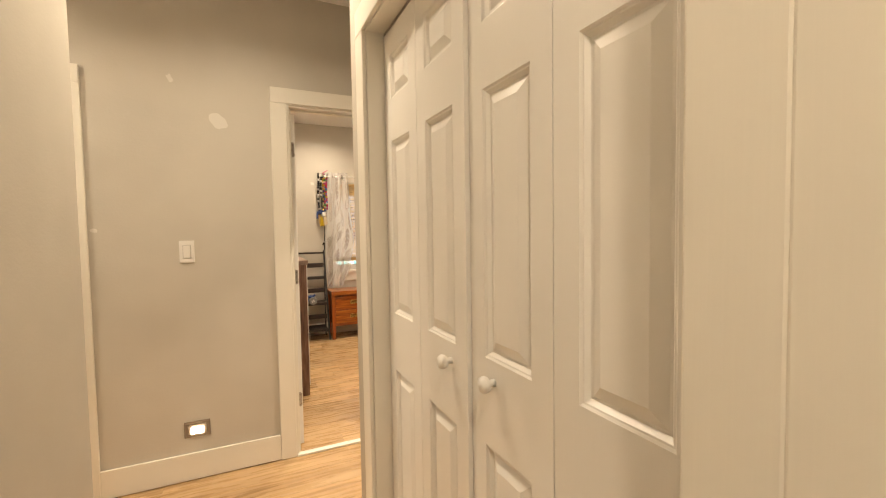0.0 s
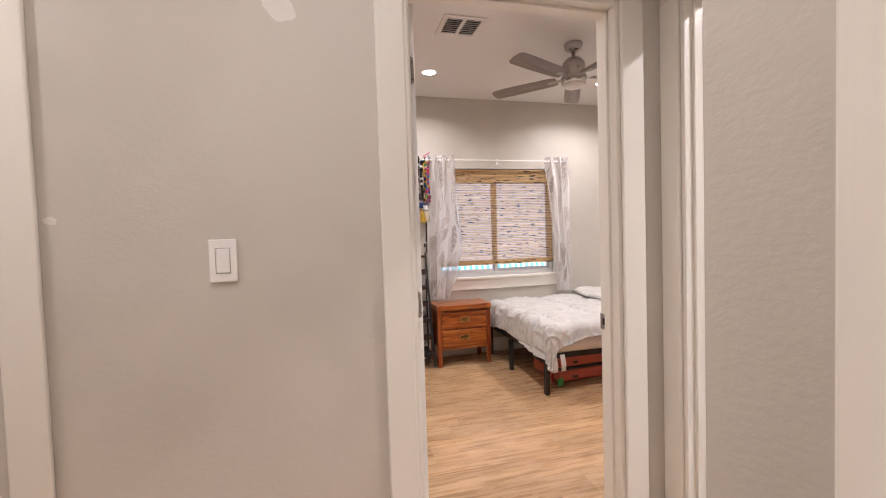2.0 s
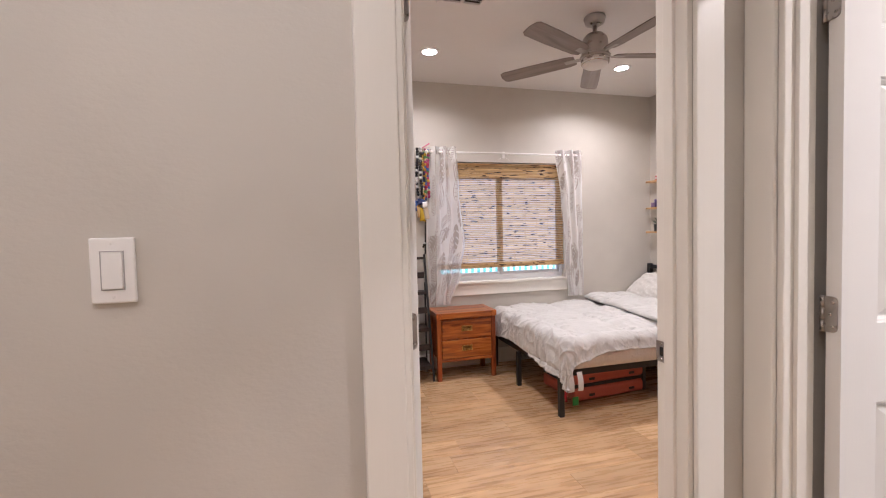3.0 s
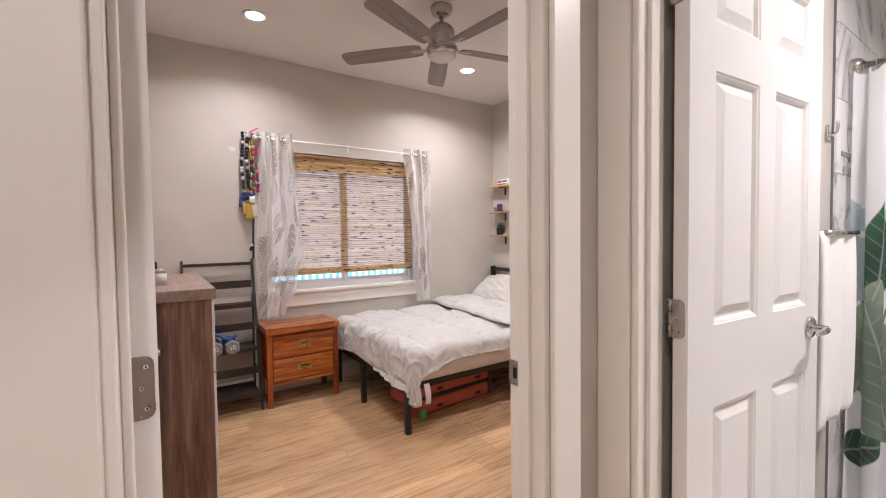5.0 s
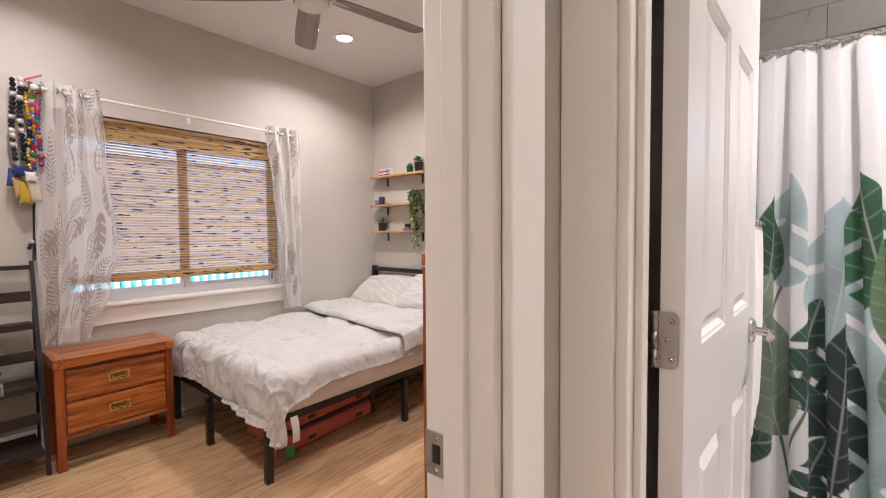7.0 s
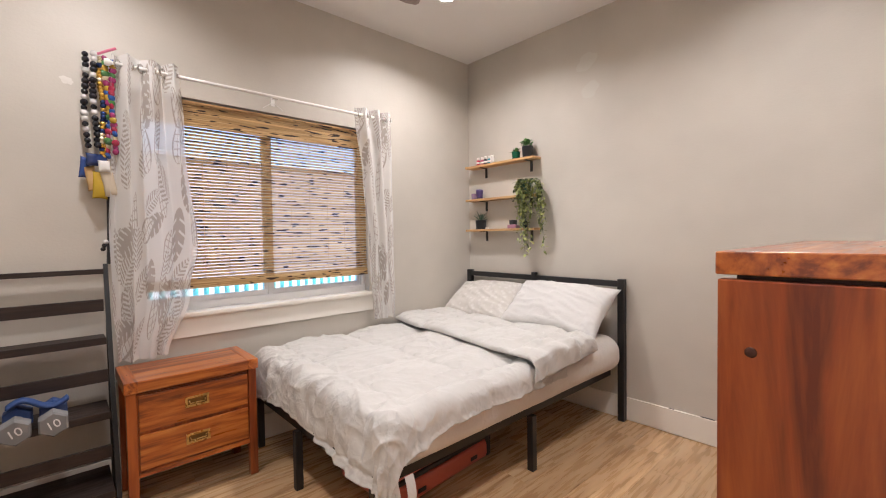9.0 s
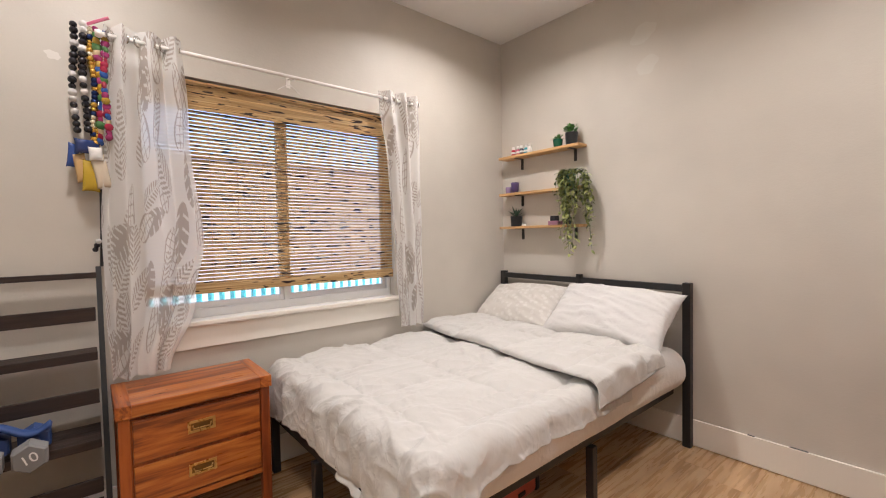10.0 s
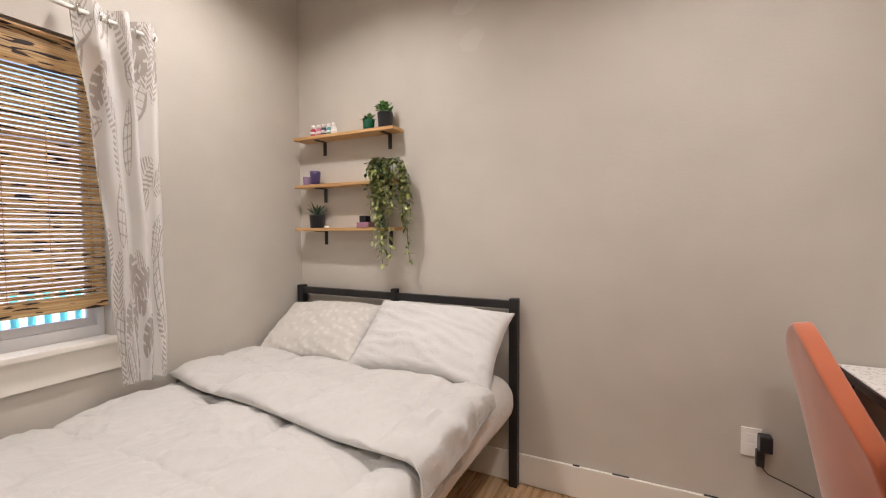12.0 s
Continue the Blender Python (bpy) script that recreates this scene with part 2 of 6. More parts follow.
struct("wall_bath_east", wall_mesh("x", 3.85, 3.97, 1.40, 3.36, 0, H, [BWIN]), M_WALL, "bathroom outer wall with a small window", "wall")
struct("ceiling", box(-4.02, -1.32, H, 3.97, NORTH + 0.14, H + 0.12), M_CEIL, "white painted ceiling", "ceiling")


def door_lining(name, axis, c0, c1, lo, hi, top, sides, width=0.089, stop_at=None, reveal=0.005, label="white painted door casing and jamb"):
    """Jambs, stops and casings of an opening lo..hi (clear) in a wall c0..c1. sides: which faces get a casing (-1 low, 1 high)."""
    root = struct(name, B(), M_TRIM, label, "door frame")

    def slab(n, u0, u1, a0, a1, z0, z1, bevel=0.003):
        bm = box(a0, u0, z0, a1, u1, z1, bevel) if axis == "x" else box(u0, a0, z0, u1, a1, z1, bevel)
        part(n, bm, M_TRIM, root)

    e = 0.002
    slab("jamb", lo - 0.018, lo, c0 - e, c1 + e, 0, top + 0.018)
    slab("jamb", hi, hi + 0.018, c0 - e, c1 + e, 0, top + 0.018)
    slab("head_jamb", lo, hi, c0 - e, c1 + e, top, top + 0.018)
    if stop_at is not None:
        s0, s1 = stop_at
        slab("door_stop", lo, lo + 0.011, s0, s1, 0, top, 0.002)
        slab("door_stop", hi - 0.011, hi, s0, s1, 0, top, 0.002)
        slab("door_stop", lo + 0.011, hi - 0.011, s0, s1, top - 0.011, top, 0.002)
    for s in sides:
        a0, a1 = (c0 - 0.017, c0 - e) if s < 0 else (c1 + e, c1 + 0.017)
        r = reveal
        slab("casing", lo - width, lo - r, a0, a1, 0, top + r, 0.004)
        slab("casing", hi + r, hi + width, a0, a1, 0, top + r, 0.004)
        slab("head_casing", lo - width, hi + width, a0, a1, top + r + 0.0005, top + width, 0.004)
    return root


door_lining("door_frame_1", "y", 3.437, 3.54, 0.494, 1.216, DOOR_TOP, (-1, 1), 0.103, (3.472, 3.505), 0.015)
door_lining("door_frame_2", "y", 3.437, 3.54, -1.292, -0.557, DOOR_TOP, (-1, 1), 0.099, (3.472, 3.505), 0.010)
door_lining("door_frame_3", "x", 1.415, 1.515, 2.590, 3.342, DOOR_TOP, (-1,), 0.094, (1.445, 1.478), 0.015)
door_lining("closet_frame_1", "x", 0.645, 0.745, 1.10, 2.30, DOOR_TOP - 0.018, (-1,), 0.10)
door_lining("closet_frame_2", "x", 0.645, 0.745, -0.312, 0.902, DOOR_TOP - 0.018, (-1,), 0.10)


def baseboard(x0, y0, x1, y1, h=0.15):
    struct("baseboard", box(x0, y0, 0.004, x1, y1, h, 0.003), M_TRIM, "white painted baseboard", "baseboard")


baseboard(0.25, NORTH - 0.015, EAST, NORTH - 0.0005)
baseboard(EAST - 0.015, 3.54, EAST - 0.0005, NORTH - 0.015)
baseboard(1.325, 3.5405, EAST - 0.015, 3.555)
baseboard(0.2505, 3.56, 0.265, NORTH - 0.015)
baseboard(-0.459, 3.422, 0.390, 3.4365)
baseboard(1.321, 3.422, 1.397, 3.4365)
baseboard(-0.2315, -1.2, -0.217, 2.483)
baseboard(-1.9, 2.4835, -0.232, 2.498)
baseboard(0.745, 2.5355, 1.396, 2.55)
baseboard(0.63, 2.402, 0.6445, 2.535)
baseboard(-3.9, NORTH - 0.015, 0.13, NORTH - 0.0005)

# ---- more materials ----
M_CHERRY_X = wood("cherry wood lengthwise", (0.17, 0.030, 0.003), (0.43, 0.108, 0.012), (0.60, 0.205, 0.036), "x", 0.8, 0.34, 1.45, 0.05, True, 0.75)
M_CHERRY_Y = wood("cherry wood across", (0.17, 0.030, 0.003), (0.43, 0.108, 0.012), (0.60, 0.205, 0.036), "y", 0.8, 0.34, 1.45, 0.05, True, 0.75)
# Upright pieces get darker tones and less coat than the two above.
M_CHERRY_Z = wood("darker cherry wood upright", (0.12, 0.019, 0.003), (0.25, 0.050, 0.008), (0.37, 0.095, 0.016), "z", 0.55, 0.36, 1.35, 0.05, True, 0.2)
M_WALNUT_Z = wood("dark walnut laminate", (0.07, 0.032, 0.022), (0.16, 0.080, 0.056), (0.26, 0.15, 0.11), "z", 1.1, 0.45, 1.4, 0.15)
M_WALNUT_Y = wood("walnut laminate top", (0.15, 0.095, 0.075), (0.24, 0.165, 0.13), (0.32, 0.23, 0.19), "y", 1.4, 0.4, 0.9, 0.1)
M_ESPRESSO = wood("espresso stained board", (0.012, 0.007, 0.006), (0.026, 0.015, 0.012), (0.045, 0.027, 0.02), "x", 1.5, 0.62, 0.9, 0.08)
M_PINE = wood("honey pine shelf", (0.42, 0.24, 0.10), (0.56, 0.34, 0.15), (0.66, 0.44, 0.21), "y", 1.2, 0.45, 0.9, 0.05)
M_BRASS = metal("aged brass", (0.62, 0.43, 0.17), 0.28)
M_CHROME = metal("polished steel", (0.62, 0.60, 0.57), 0.16)


def creased_cloth(name, base, scale, depth):
    """Washed cotton: soft creases over the fine weave."""
    m = cloth(name, base)
    n = Net(m)
    crease = n.ramp(n.noise(n.coords(), scale, 2.0, 0.45, 0.5), [(0.30, (0.1, 0.1, 0.1)), (0.49, (1, 1, 1)), (0.60, (0.25, 0.25, 0.25)), (0.72, (0.7, 0.7, 0.7))])
    n.bump(crease, 0.26, depth)
    return m


M_LINEN = creased_cloth("white cotton duvet", (0.56, 0.55, 0.525), 5.0, 0.022)
M_SHEET = cloth("cream mattress cover", (0.70, 0.665, 0.63))
M_PILLOW = creased_cloth("white pillowcase", (0.64, 0.63, 0.615), 7.0, 0.010)
M_TOWEL = cloth("white terry towel", (0.82, 0.80, 0.77), 0.95, 500.0, 0.6)
M_ORANGE = cloth("burnt orange velvet", (0.50, 0.115, 0.035), 0.7, 1200.0, 0.1, 0.25)
M_ORANGE.node_tree.nodes["Principled BSDF"].inputs["Sheen Weight"].default_value = 0.7
M_CORAL = material("coral hard shell", (0.50, 0.115, 0.075), 0.38)
M_TUB = material("white enamel", (0.80, 0.80, 0.80), 0.12)
M_VINYL = material("white vinyl window frame", (0.80, 0.81, 0.82), 0.35)
M_RUBBER = material("grey rubber", (0.20, 0.20, 0.205), 0.7)
M_BLUE = material("blue neoprene", (0.03, 0.07, 0.22), 0.55)
M_WHITEPRINT = material("white print", (0.75, 0.75, 0.75), 0.6)
M_GLASS = material("window glass", (1, 1, 1), 0.0)
M_GLASS.node_tree.nodes["Principled BSDF"].inputs["Transmission Weight"].default_value = 1.0
M_FROST = material("frosted lens", (0.72, 0.70, 0.66), 0.4)


def patterned_pillow():
    m = cloth("cream pillowcase with pale dots", (0.62, 0.59, 0.54))
    n = Net(m)
    v = n.node("TexVoronoi", Scale=26.0)
    n.link(n.coords(), v.inputs["Vector"])
    n.colour(n.ramp(v.outputs["Distance"], [(0.30, (0.64, 0.62, 0.585)), (0.42, (0.58, 0.555, 0.515))]))
    return m


def curtain_cloth(name, sheer):
    """White voile printed with taupe fronds; the print is stored on the cloth."""
    m = material(name, (0.8, 0.78, 0.75), 0.8)
    n = Net(m)
    a = n.node("Attribute")
    a.attribute_name = "print"
    mask = a.outputs["Fac"]
    col = n.mix(mask, (0.93, 0.925, 0.92), (0.44, 0.40, 0.375))
    n.colour(col)
    n.bump(n.noise(n.coords(), 260.0, 2.0), 0.15, 0.001)
    out = n.t.nodes["Material Output"]
    tl = n.node("BsdfTranslucent")
    n.link(col, tl.inputs["Color"])
    mix1 = n.node("MixShader", Fac=0.22)
    n.link(n.b.outputs[0], mix1.inputs[1])
    n.link(tl.outputs[0], mix1.inputs[2])
    tr = n.node("BsdfTransparent")
    mix2 = n.node("MixShader")
    n.link(n.mix(mask, (sheer,) * 3, (sheer * 0.6,) * 3), mix2.inputs[0])
    n.link(mix1.outputs[0], mix2.inputs[1])
    n.link(tr.outputs[0], mix2.inputs[2])
    n.link(mix2.outputs[0], out.inputs["Surface"])
    return m


def frond_print(S, Z, seed):
    """How much taupe ink lies at S across and Z up the cloth: palm fronds, cut leaves and dashes."""
    ink = np.zeros_like(S)
    r = random.Random(seed)
    for k in range(78):
        cx, cz = r.uniform(-0.1, 1.35), r.uniform(-0.1, 1.6)
        ln, wd, turn, kind = r.uniform(0.16, 0.30), r.uniform(0.045, 0.085), r.uniform(0.6, 2.5), r.random()
        a = (S - cx) * math.cos(turn) + (Z - cz) * math.sin(turn)
        b = -(S - cx) * math.sin(turn) + (Z - cz) * math.cos(turn)
        b = b + 0.25 * a * a / ln
        t = np.clip(a / ln, 0, 1)
        w = wd * np.sin(np.pi * t ** 0.8) ** 0.6
        inside = (a > 0) & (a < ln) & (np.abs(b) < w)
        if kind < 0.5:
            strokes = np.mod(t * ln / 0.024 - np.abs(b) * 24, 1.0) > 0.45
            mark = inside & strokes & (np.abs(b) > 0.003)
        elif kind < 0.75:
            rim = np.abs(b) > w * 0.72
            mark = inside & (rim | (np.abs(b) < 0.004) | ((np.mod(t * 6, 1) < 0.16) & (np.abs(b) < w * 0.7)))
        else:
            mark = inside & ~((np.mod(t * 5 + np.abs(b) * 9, 1) < 0.22) & (np.abs(b) > w * 0.3))
        clear = inside & ~mark
        ink[clear] = 0.0
        ink[mark] = 1.0
    return ink


def bamboo(name, dark_share):
    """Split bamboo: straw tones with dark flecks along the reed."""
    m = material(name, (0.5, 0.3, 0.1), 0.5)
    n = Net(m)
    vec = n.world((1, 1, 1))
    tone = n.noise(n.world((3, 3, 160)), 1.0, 2.0)
    straw = n.ramp(tone, [(0.30, (0.38, 0.22, 0.085)), (0.55, (0.58, 0.39, 0.18)), (0.72, (0.72, 0.54, 0.30))])
    fleck = n.noise(n.world((11, 11, 76)), 1.0, 1.0)
    flecks = n.ramp(fleck, [(dark_share, (0, 0, 0)), (dark_share + 0.025, (1, 1, 1))])
    straw = n.mix(1.0, straw, n.ramp(n.random(), [(0.0, (0.72, 0.68, 0.62)), (0.6, (1.0, 1.0, 1.0)), (1.0, (1.12, 1.10, 1.05))]), "MULTIPLY")
    n.colour(n.mix(flecks, straw, (0.03, 0.015, 0.012)))
    n.bump(tone, 0.3, 0.002)
    n.b.inputs["Subsurface Weight"].default_value = 0.0
    out = n.t.nodes["Material Output"]
    tl = n.node("BsdfTranslucent")
    n.link(n.mix(flecks, straw, (0.02, 0.01, 0.01)), tl.inputs["Color"])
    mx = n.node("MixShader", Fac=0.16)
    n.link(n.b.outputs[0], mx.inputs[1])
    n.link(tl.outputs[0], mx.inputs[2])
    n.link(mx.outputs[0], out.inputs["Surface"])
    return m


def leaf_paint(name, lo, hi):
    m = material(name, hi, 0.4)
    n = Net(m)
    g = n.node("NewGeometry")
    n.colour(n.ramp(g.outputs["Random Per Island"], [(0.0, lo), (0.7, hi), (1.0, tuple(c * 1.5 for c in hi))]))
    return m


def marble():
    m = material("veined marble tile", (0.75, 0.74, 0.73), 0.12)
    n = Net(m)
    add = n.t.nodes.new("ShaderNodeVectorMath")
    shift = n.node("CombineXYZ")
    for k, s in enumerate((17.0, 31.0, 53.0)):
        n.link(n.math("MULTIPLY", n.random(), s), shift.inputs[k])
    n.link(n.world(), add.inputs[0])
    n.link(shift.outputs[0], add.inputs[1])
    d = n.noise(add.outputs[0], 1.15, 6.0, 0.58, 1.4)
    vein = n.math("ABSOLUTE", n.math("SUBTRACT", d, 0.5))
    c1 = n.ramp(vein, [(0.0, (0.34, 0.33, 0.33)), (0.007, (0.55, 0.53, 0.53)), (0.03, (0.74, 0.73, 0.72)), (0.12, (0.80, 0.79, 0.78))])
    n.colour(c1)
    return m


def creased(m, scale, strength):
    """Adds small fabric creases to a cloth."""
    n = Net(m)
    vec = n.coords()
    a = n.math("ABSOLUTE", n.math("SUBTRACT", n.noise(vec, scale, 3.0, 0.5, 0.8), 0.5))
    b = n.math("ABSOLUTE", n.math("SUBTRACT", n.noise(vec, scale * 2.3, 2.0, 0.5, 0.5), 0.5))
    n.bump(n.math("SUBTRACT", 0.3, n.math("ADD", a, n.math("MULTIPLY", b, 0.6))), strength, 0.03)


creased(M_PILLOW, 6.0, 0.42)
creased(M_SHEET, 10.0, 0.3)
creased(M_LINEN, 8.0, 0.36)
M_PILLOW2 = patterned_pillow()
M_CURTAIN = curtain_cloth("printed voile curtain", 0.40)
M_REED = bamboo("split bamboo reeds", 0.60)
M_REEDTOP = bamboo("bamboo valance reeds", 0.61)
M_LEAF = leaf_paint("green leaves", (0.05, 0.08, 0.02), (0.30, 0.33, 0.11))
M_LEAF2 = leaf_paint("bright succulent leaves", (0.03, 0.11, 0.02), (0.09, 0.22, 0.05))
M_AGAVE = leaf_paint("dark agave leaves", (0.03, 0.06, 0.04), (0.06, 0.11, 0.07))
M_MARBLE = marble()
M_GROUT = material("grey grout", (0.16, 0.155, 0.15), 0.9)


def candy_colours():
    m = material("wrapped candy in many colours", (0.5, 0.2, 0.1), 0.2)
    n = Net(m)
    r = n.ramp(n.random(), [(0.0, (0.30, 0.02, 0.05)), (0.18, (0.03, 0.08, 0.28)), (0.34, (0.40, 0.25, 0.03)), (0.5, (0.06, 0.16, 0.05)), (0.66, (0.5, 0.40, 0.25)), (0.82, (0.28, 0.03, 0.12))])
    r.node.color_ramp.interpolation = "CONSTANT"
    n.colour(r)
    n.bump(n.noise(n.coords(), 220.0), 0.8, 0.004)
    return m


M_CANDY = candy_colours()


def gold_beads():
    m = material("gold foil beads", (0.6, 0.36, 0.06), 0.25, 0.8)
    n = Net(m)
    r = n.ramp(n.random(), [(0.0, (0.65, 0.40, 0.07)), (0.45, (0.75, 0.68, 0.5)), (0.75, (0.02, 0.04, 0.14))])
    r.node.color_ramp.interpolation = "CONSTANT"
    n.colour(r)
    return m


M_GOLDBEAD = gold_beads()


# ---- doors ----
def panel_mesh(u0, u1, z0, z1, T):
    """A moulded door panel: an ogee slope down from the frame and a raised field, on both faces."""
    bm = B()
    steps = ((0.0, 0.0006), (0.004, 0.0035), (0.007, 0.0040), (0.014, 0.0120), (0.019, 0.0120), (0.043, 0.0015))
    first = []
    for s in (-1, 1):
        rings = []
        for inset, depth in steps:
            y = s * (T / 2 - depth)
            a, b, c, d = u0 + inset, u1 - inset, z0 + inset, z1 - inset
            rings.append([bm.verts.new(p) for p in ((a, y, c), (b, y, c), (b, y, d), (a, y, d))])
        for p, q in zip(rings, rings[1:]):
            for k in range(4):
                bm.faces.new((p[k], p[(k + 1) % 4], q[(k + 1) % 4], q[k]))
        bm.faces.new(rings[-1])
        first.append(rings[0])
    for k in range(4):
        bm.faces.new((first[0][k], first[0][(k + 1) % 4], first[1][(k + 1) % 4], first[1][k]))
    return bm


def panel_door(name, W, Hd, T, cols, rows, m, label, category="door", kind="structure"):
    holes = [(a, b, c, d) for a, b in cols for c, d in rows]
    root = new(name, finish(name, wall_mesh("y", -T / 2, T / 2, 0, W, 0.008, Hd, holes), M_DOOR))
    root.matrix_world = m
    tagged(root, label, category, kind=kind)
    for h in holes:
        part("panel", panel_mesh(*h, T), M_DOOR, root)
    return root


ROWS3 = [(0.20, 0.835), (1.038, 1.640), (1.785, 1.935)]


def lever(root, u, z, T, face):
    """A round rose and a short lever on one face of a door."""
    y = face * T / 2
    h = part("door_handle", lathe(B(), [(0.0, 0), (0.033, 0.0), (0.033, 0.006 * 1), (0.027, 0.011), (0.011, 0.014), (0.010, 0.045), (0.0, 0.046)], 24, (0, 0, 0), "y"), M_CHROME, root, "brushed nickel lever handle", True)
    h.location = (u, y, z)
    if face < 0:
        h.rotation_euler = (0, 0, math.pi)
    part("lever", tube(B(), [(0.0, 0.043, 0), (-0.02 * face, 0.047, 0), (-0.05 * face, 0.05, 0), (-0.085 * face, 0.05, -0.002)], [0.009, 0.010, 0.009, 0.007], 12), M_CHROME, h, "", True)


def hinge(root, at, turn, name="hinge"):
    """A butt hinge with rounded plate, knuckle and screws; its plate lies in its own xz plane."""
    bm = B()
    edge = [(0.002, -0.045)] + [(0.022 + 0.012 * math.cos(a), -0.033 + 0.012 * math.sin(a)) for a in (radians(-90 + 15 * k) for k in range(7))]
    edge += [(0.022 + 0.012 * math.cos(a), 0.033 + 0.012 * math.sin(a)) for a in (radians(15 * k) for k in range(7))] + [(0.002, 0.045)]
    front, rear = [[bm.verts.new((x, y, z)) for x, z in edge] for y in (-0.0015, 0.0015)]
    bm.faces.new(front)
    bm.faces.new(rear[::-1])
    for k in range(len(edge)):
        q = (k + 1) % len(edge)
        bm.faces.new((front[k], rear[k], rear[q], front[q]))
    h = part(name, bm, M_NICKEL, root, "satin nickel hinge")
    h.matrix_local = pose(*at, 0, 0, turn)
    part("knuckle", tube(B(), [(0, 0, -0.045), (0, 0, -0.0155)], 0.0062, 10), M_NICKEL, h, "", True)
    part("knuckle", tube(B(), [(0, 0, -0.0145), (0, 0, 0.0145)], 0.0062, 10), M_NICKEL, h, "", True)
    part("knuckle", tube(B(), [(0, 0, 0.0155), (0, 0, 0.045)], 0.0062, 10), M_NICKEL, h, "", True)
    for x, z in ((0.024, 0.03), (0.018, 0.0), (0.024, -0.03)):
        part("screw", lathe(B(), [(0.0, -0.0018), (0.003, -0.0016), (0.0046, 0.0), (0.0, 0.0004)], 14, (x, -0.0014, z), "y"), M_CHROME, h, "", True)
        part("screw_slot", lathe(B(), [(0.0, 0.0), (0.0016, 0.0), (0.0, -0.0004)], 6, (x, -0.0033, z), "y"), M_BLACKGAP, h)


DT = 0.035
bed_door = panel_door("door_1", 0.726, 2.045, DT, [(0.11, 0.335), (0.39, 0.615)], [(0.24, 0.80), (1.0, 1.62), (1.74, 1.93)], pose(0.5165, 3.5475, 0.006, 0, 0, 95), "white six-panel bedroom door standing fully open")
lever(bed_door, 0.66, 0.97, DT, 1)
lever(bed_door, 0.66, 0.97, DT, -1)
for z in (0.29, 1.055, 1.83):
    hinge(bed_door, (-0.0025, DT / 2 + 0.004, z), -90)

bath_door = panel_door("door_2", 0.72, 2.045, DT, [(0.11, 0.325), (0.415, 0.63)], [(0.24, 0.84), (1.04, 1.645), (1.76, 1.94)], pose(1.532, 3.3095, 0.006, 0, 0, -3.8), "white six-panel bathroom door standing open")
lever(bath_door, 0.655, 0.97, DT, -1)
lever(bath_door, 0.655, 0.97, DT, 1)
for z in (0.29, 1.064, 1.83):
    hinge(bath_door, (-0.0025, DT / 2 + 0.006, z), -90)

CL = 0.297
for k, y in enumerate((2.298, 1.998, 1.698, 1.398, 0.898, 0.598, 0.298, -0.002)):
    leaf = panel_door("closet_door", CL, 2.02, 0.03, [(0.062, CL - 0.062)], ROWS3, pose(0.722 if k < 2 else 0.733, y - 0.0015, 0.008, 0, 0, -90), "cream bifold closet door leaf with raised panels", "closet door", "")
    tagged(leaf, group="bifold closet doors")
    if k in (1, 2, 5, 6):
        kn = part("knob", lathe(B(), [(0.0, 0), (0.009, 0.0), (0.008, 0.012), (0.0165, 0.019), (0.019, 0.027), (0.0165, 0.034), (0.009, 0.038), (0.0, 0.039)], 24, (0, 0, 0), "y"), M_DOOR, leaf, "round white knob", True)
        kn.matrix_local = pose(0.21 if k % 4 == 1 else 0.10, -0.015, 0.99, 0, 0, 180)
for nm, lo, hi in (("closet_track", 1.10, 2.30), ("closet_track", -0.312, 0.902)):
    struct(nm, box(0.708, lo, 2.033, 0.744, hi, 2.0415), M_NICKEL, "metal bifold door track under the head jamb", "door track")

strike = tagged(new("strike_plate", finish("strike_plate", wall_mesh("x", 1.2135, 1.2155, 3.505, 3.542, 0.922, 0.980, [(3.516, 3.530, 0.938, 0.964)]), M_NICKEL)), "satin nickel strike plate on the door jamb", "strike plate")
# The hole's shaded depth is a flat black slab.
part("latch_hole", box(1.2148, 3.516, 0.938, 1.2158, 3.530, 0.964), M_BLACKGAP, strike)
for z in (0.929, 0.973):
    part("screw", lathe(B(), [(0.0, 0.0), (0.0035, 0.0), (0.0, 0.001)], 10, (1.2132, 3.523, z), "x"), M_CHROME, strike, "", True)
struct("threshold_1", box(0.482, 3.41, 0.0005, 1.214, 3.45, 0.014, 0.004), M_TRIM, "white floor transition strip in the doorway", "threshold")

# ---- hall fittings ----
sw = thing("light_switch", "white rocker light switch on the greige wall", "light switch", (-0.0435, 3.4365, 1.242))
part("plate", box(-0.0355, -0.007, -0.059, 0.0355, 0, 0.059, 0.003), M_PLASTIC, sw)
part("rocker", box(-0.0165, -0.0105, -0.033, 0.0165, -0.006, 0.033, 0.0015), M_PLASTIC, sw, "white rocker paddle")
# Grey outline: the shaded gap round the rocker, put into colour.
part("rocker_gap_shade", wall_mesh("y", -0.0085, -0.0065, -0.0188, 0.0188, -0.0353, 0.0353, [(-0.0172, 0.0172, -0.0337, 0.0337)]), material("grey switch gap shade", (0.42, 0.40, 0.38), 0.5), sw)
for z in (-0.048, 0.048):
    part("screw", lathe(B(), [(0.0, 0.0), (0.003, 0.0), (0.0, -0.001)], 10, (0, -0.0072, z), "y"), M_PLASTIC, sw)
nl = thing("night_light_outlet", "taupe outlet plate with a glowing night light", "outlet", (-0.03, 3.4365, 0.278))
part("plate", box(-0.062, -0.007, -0.043, 0.062, 0, 0.043, 0.003), material("taupe plate", (0.20, 0.15, 0.11), 0.4), nl)
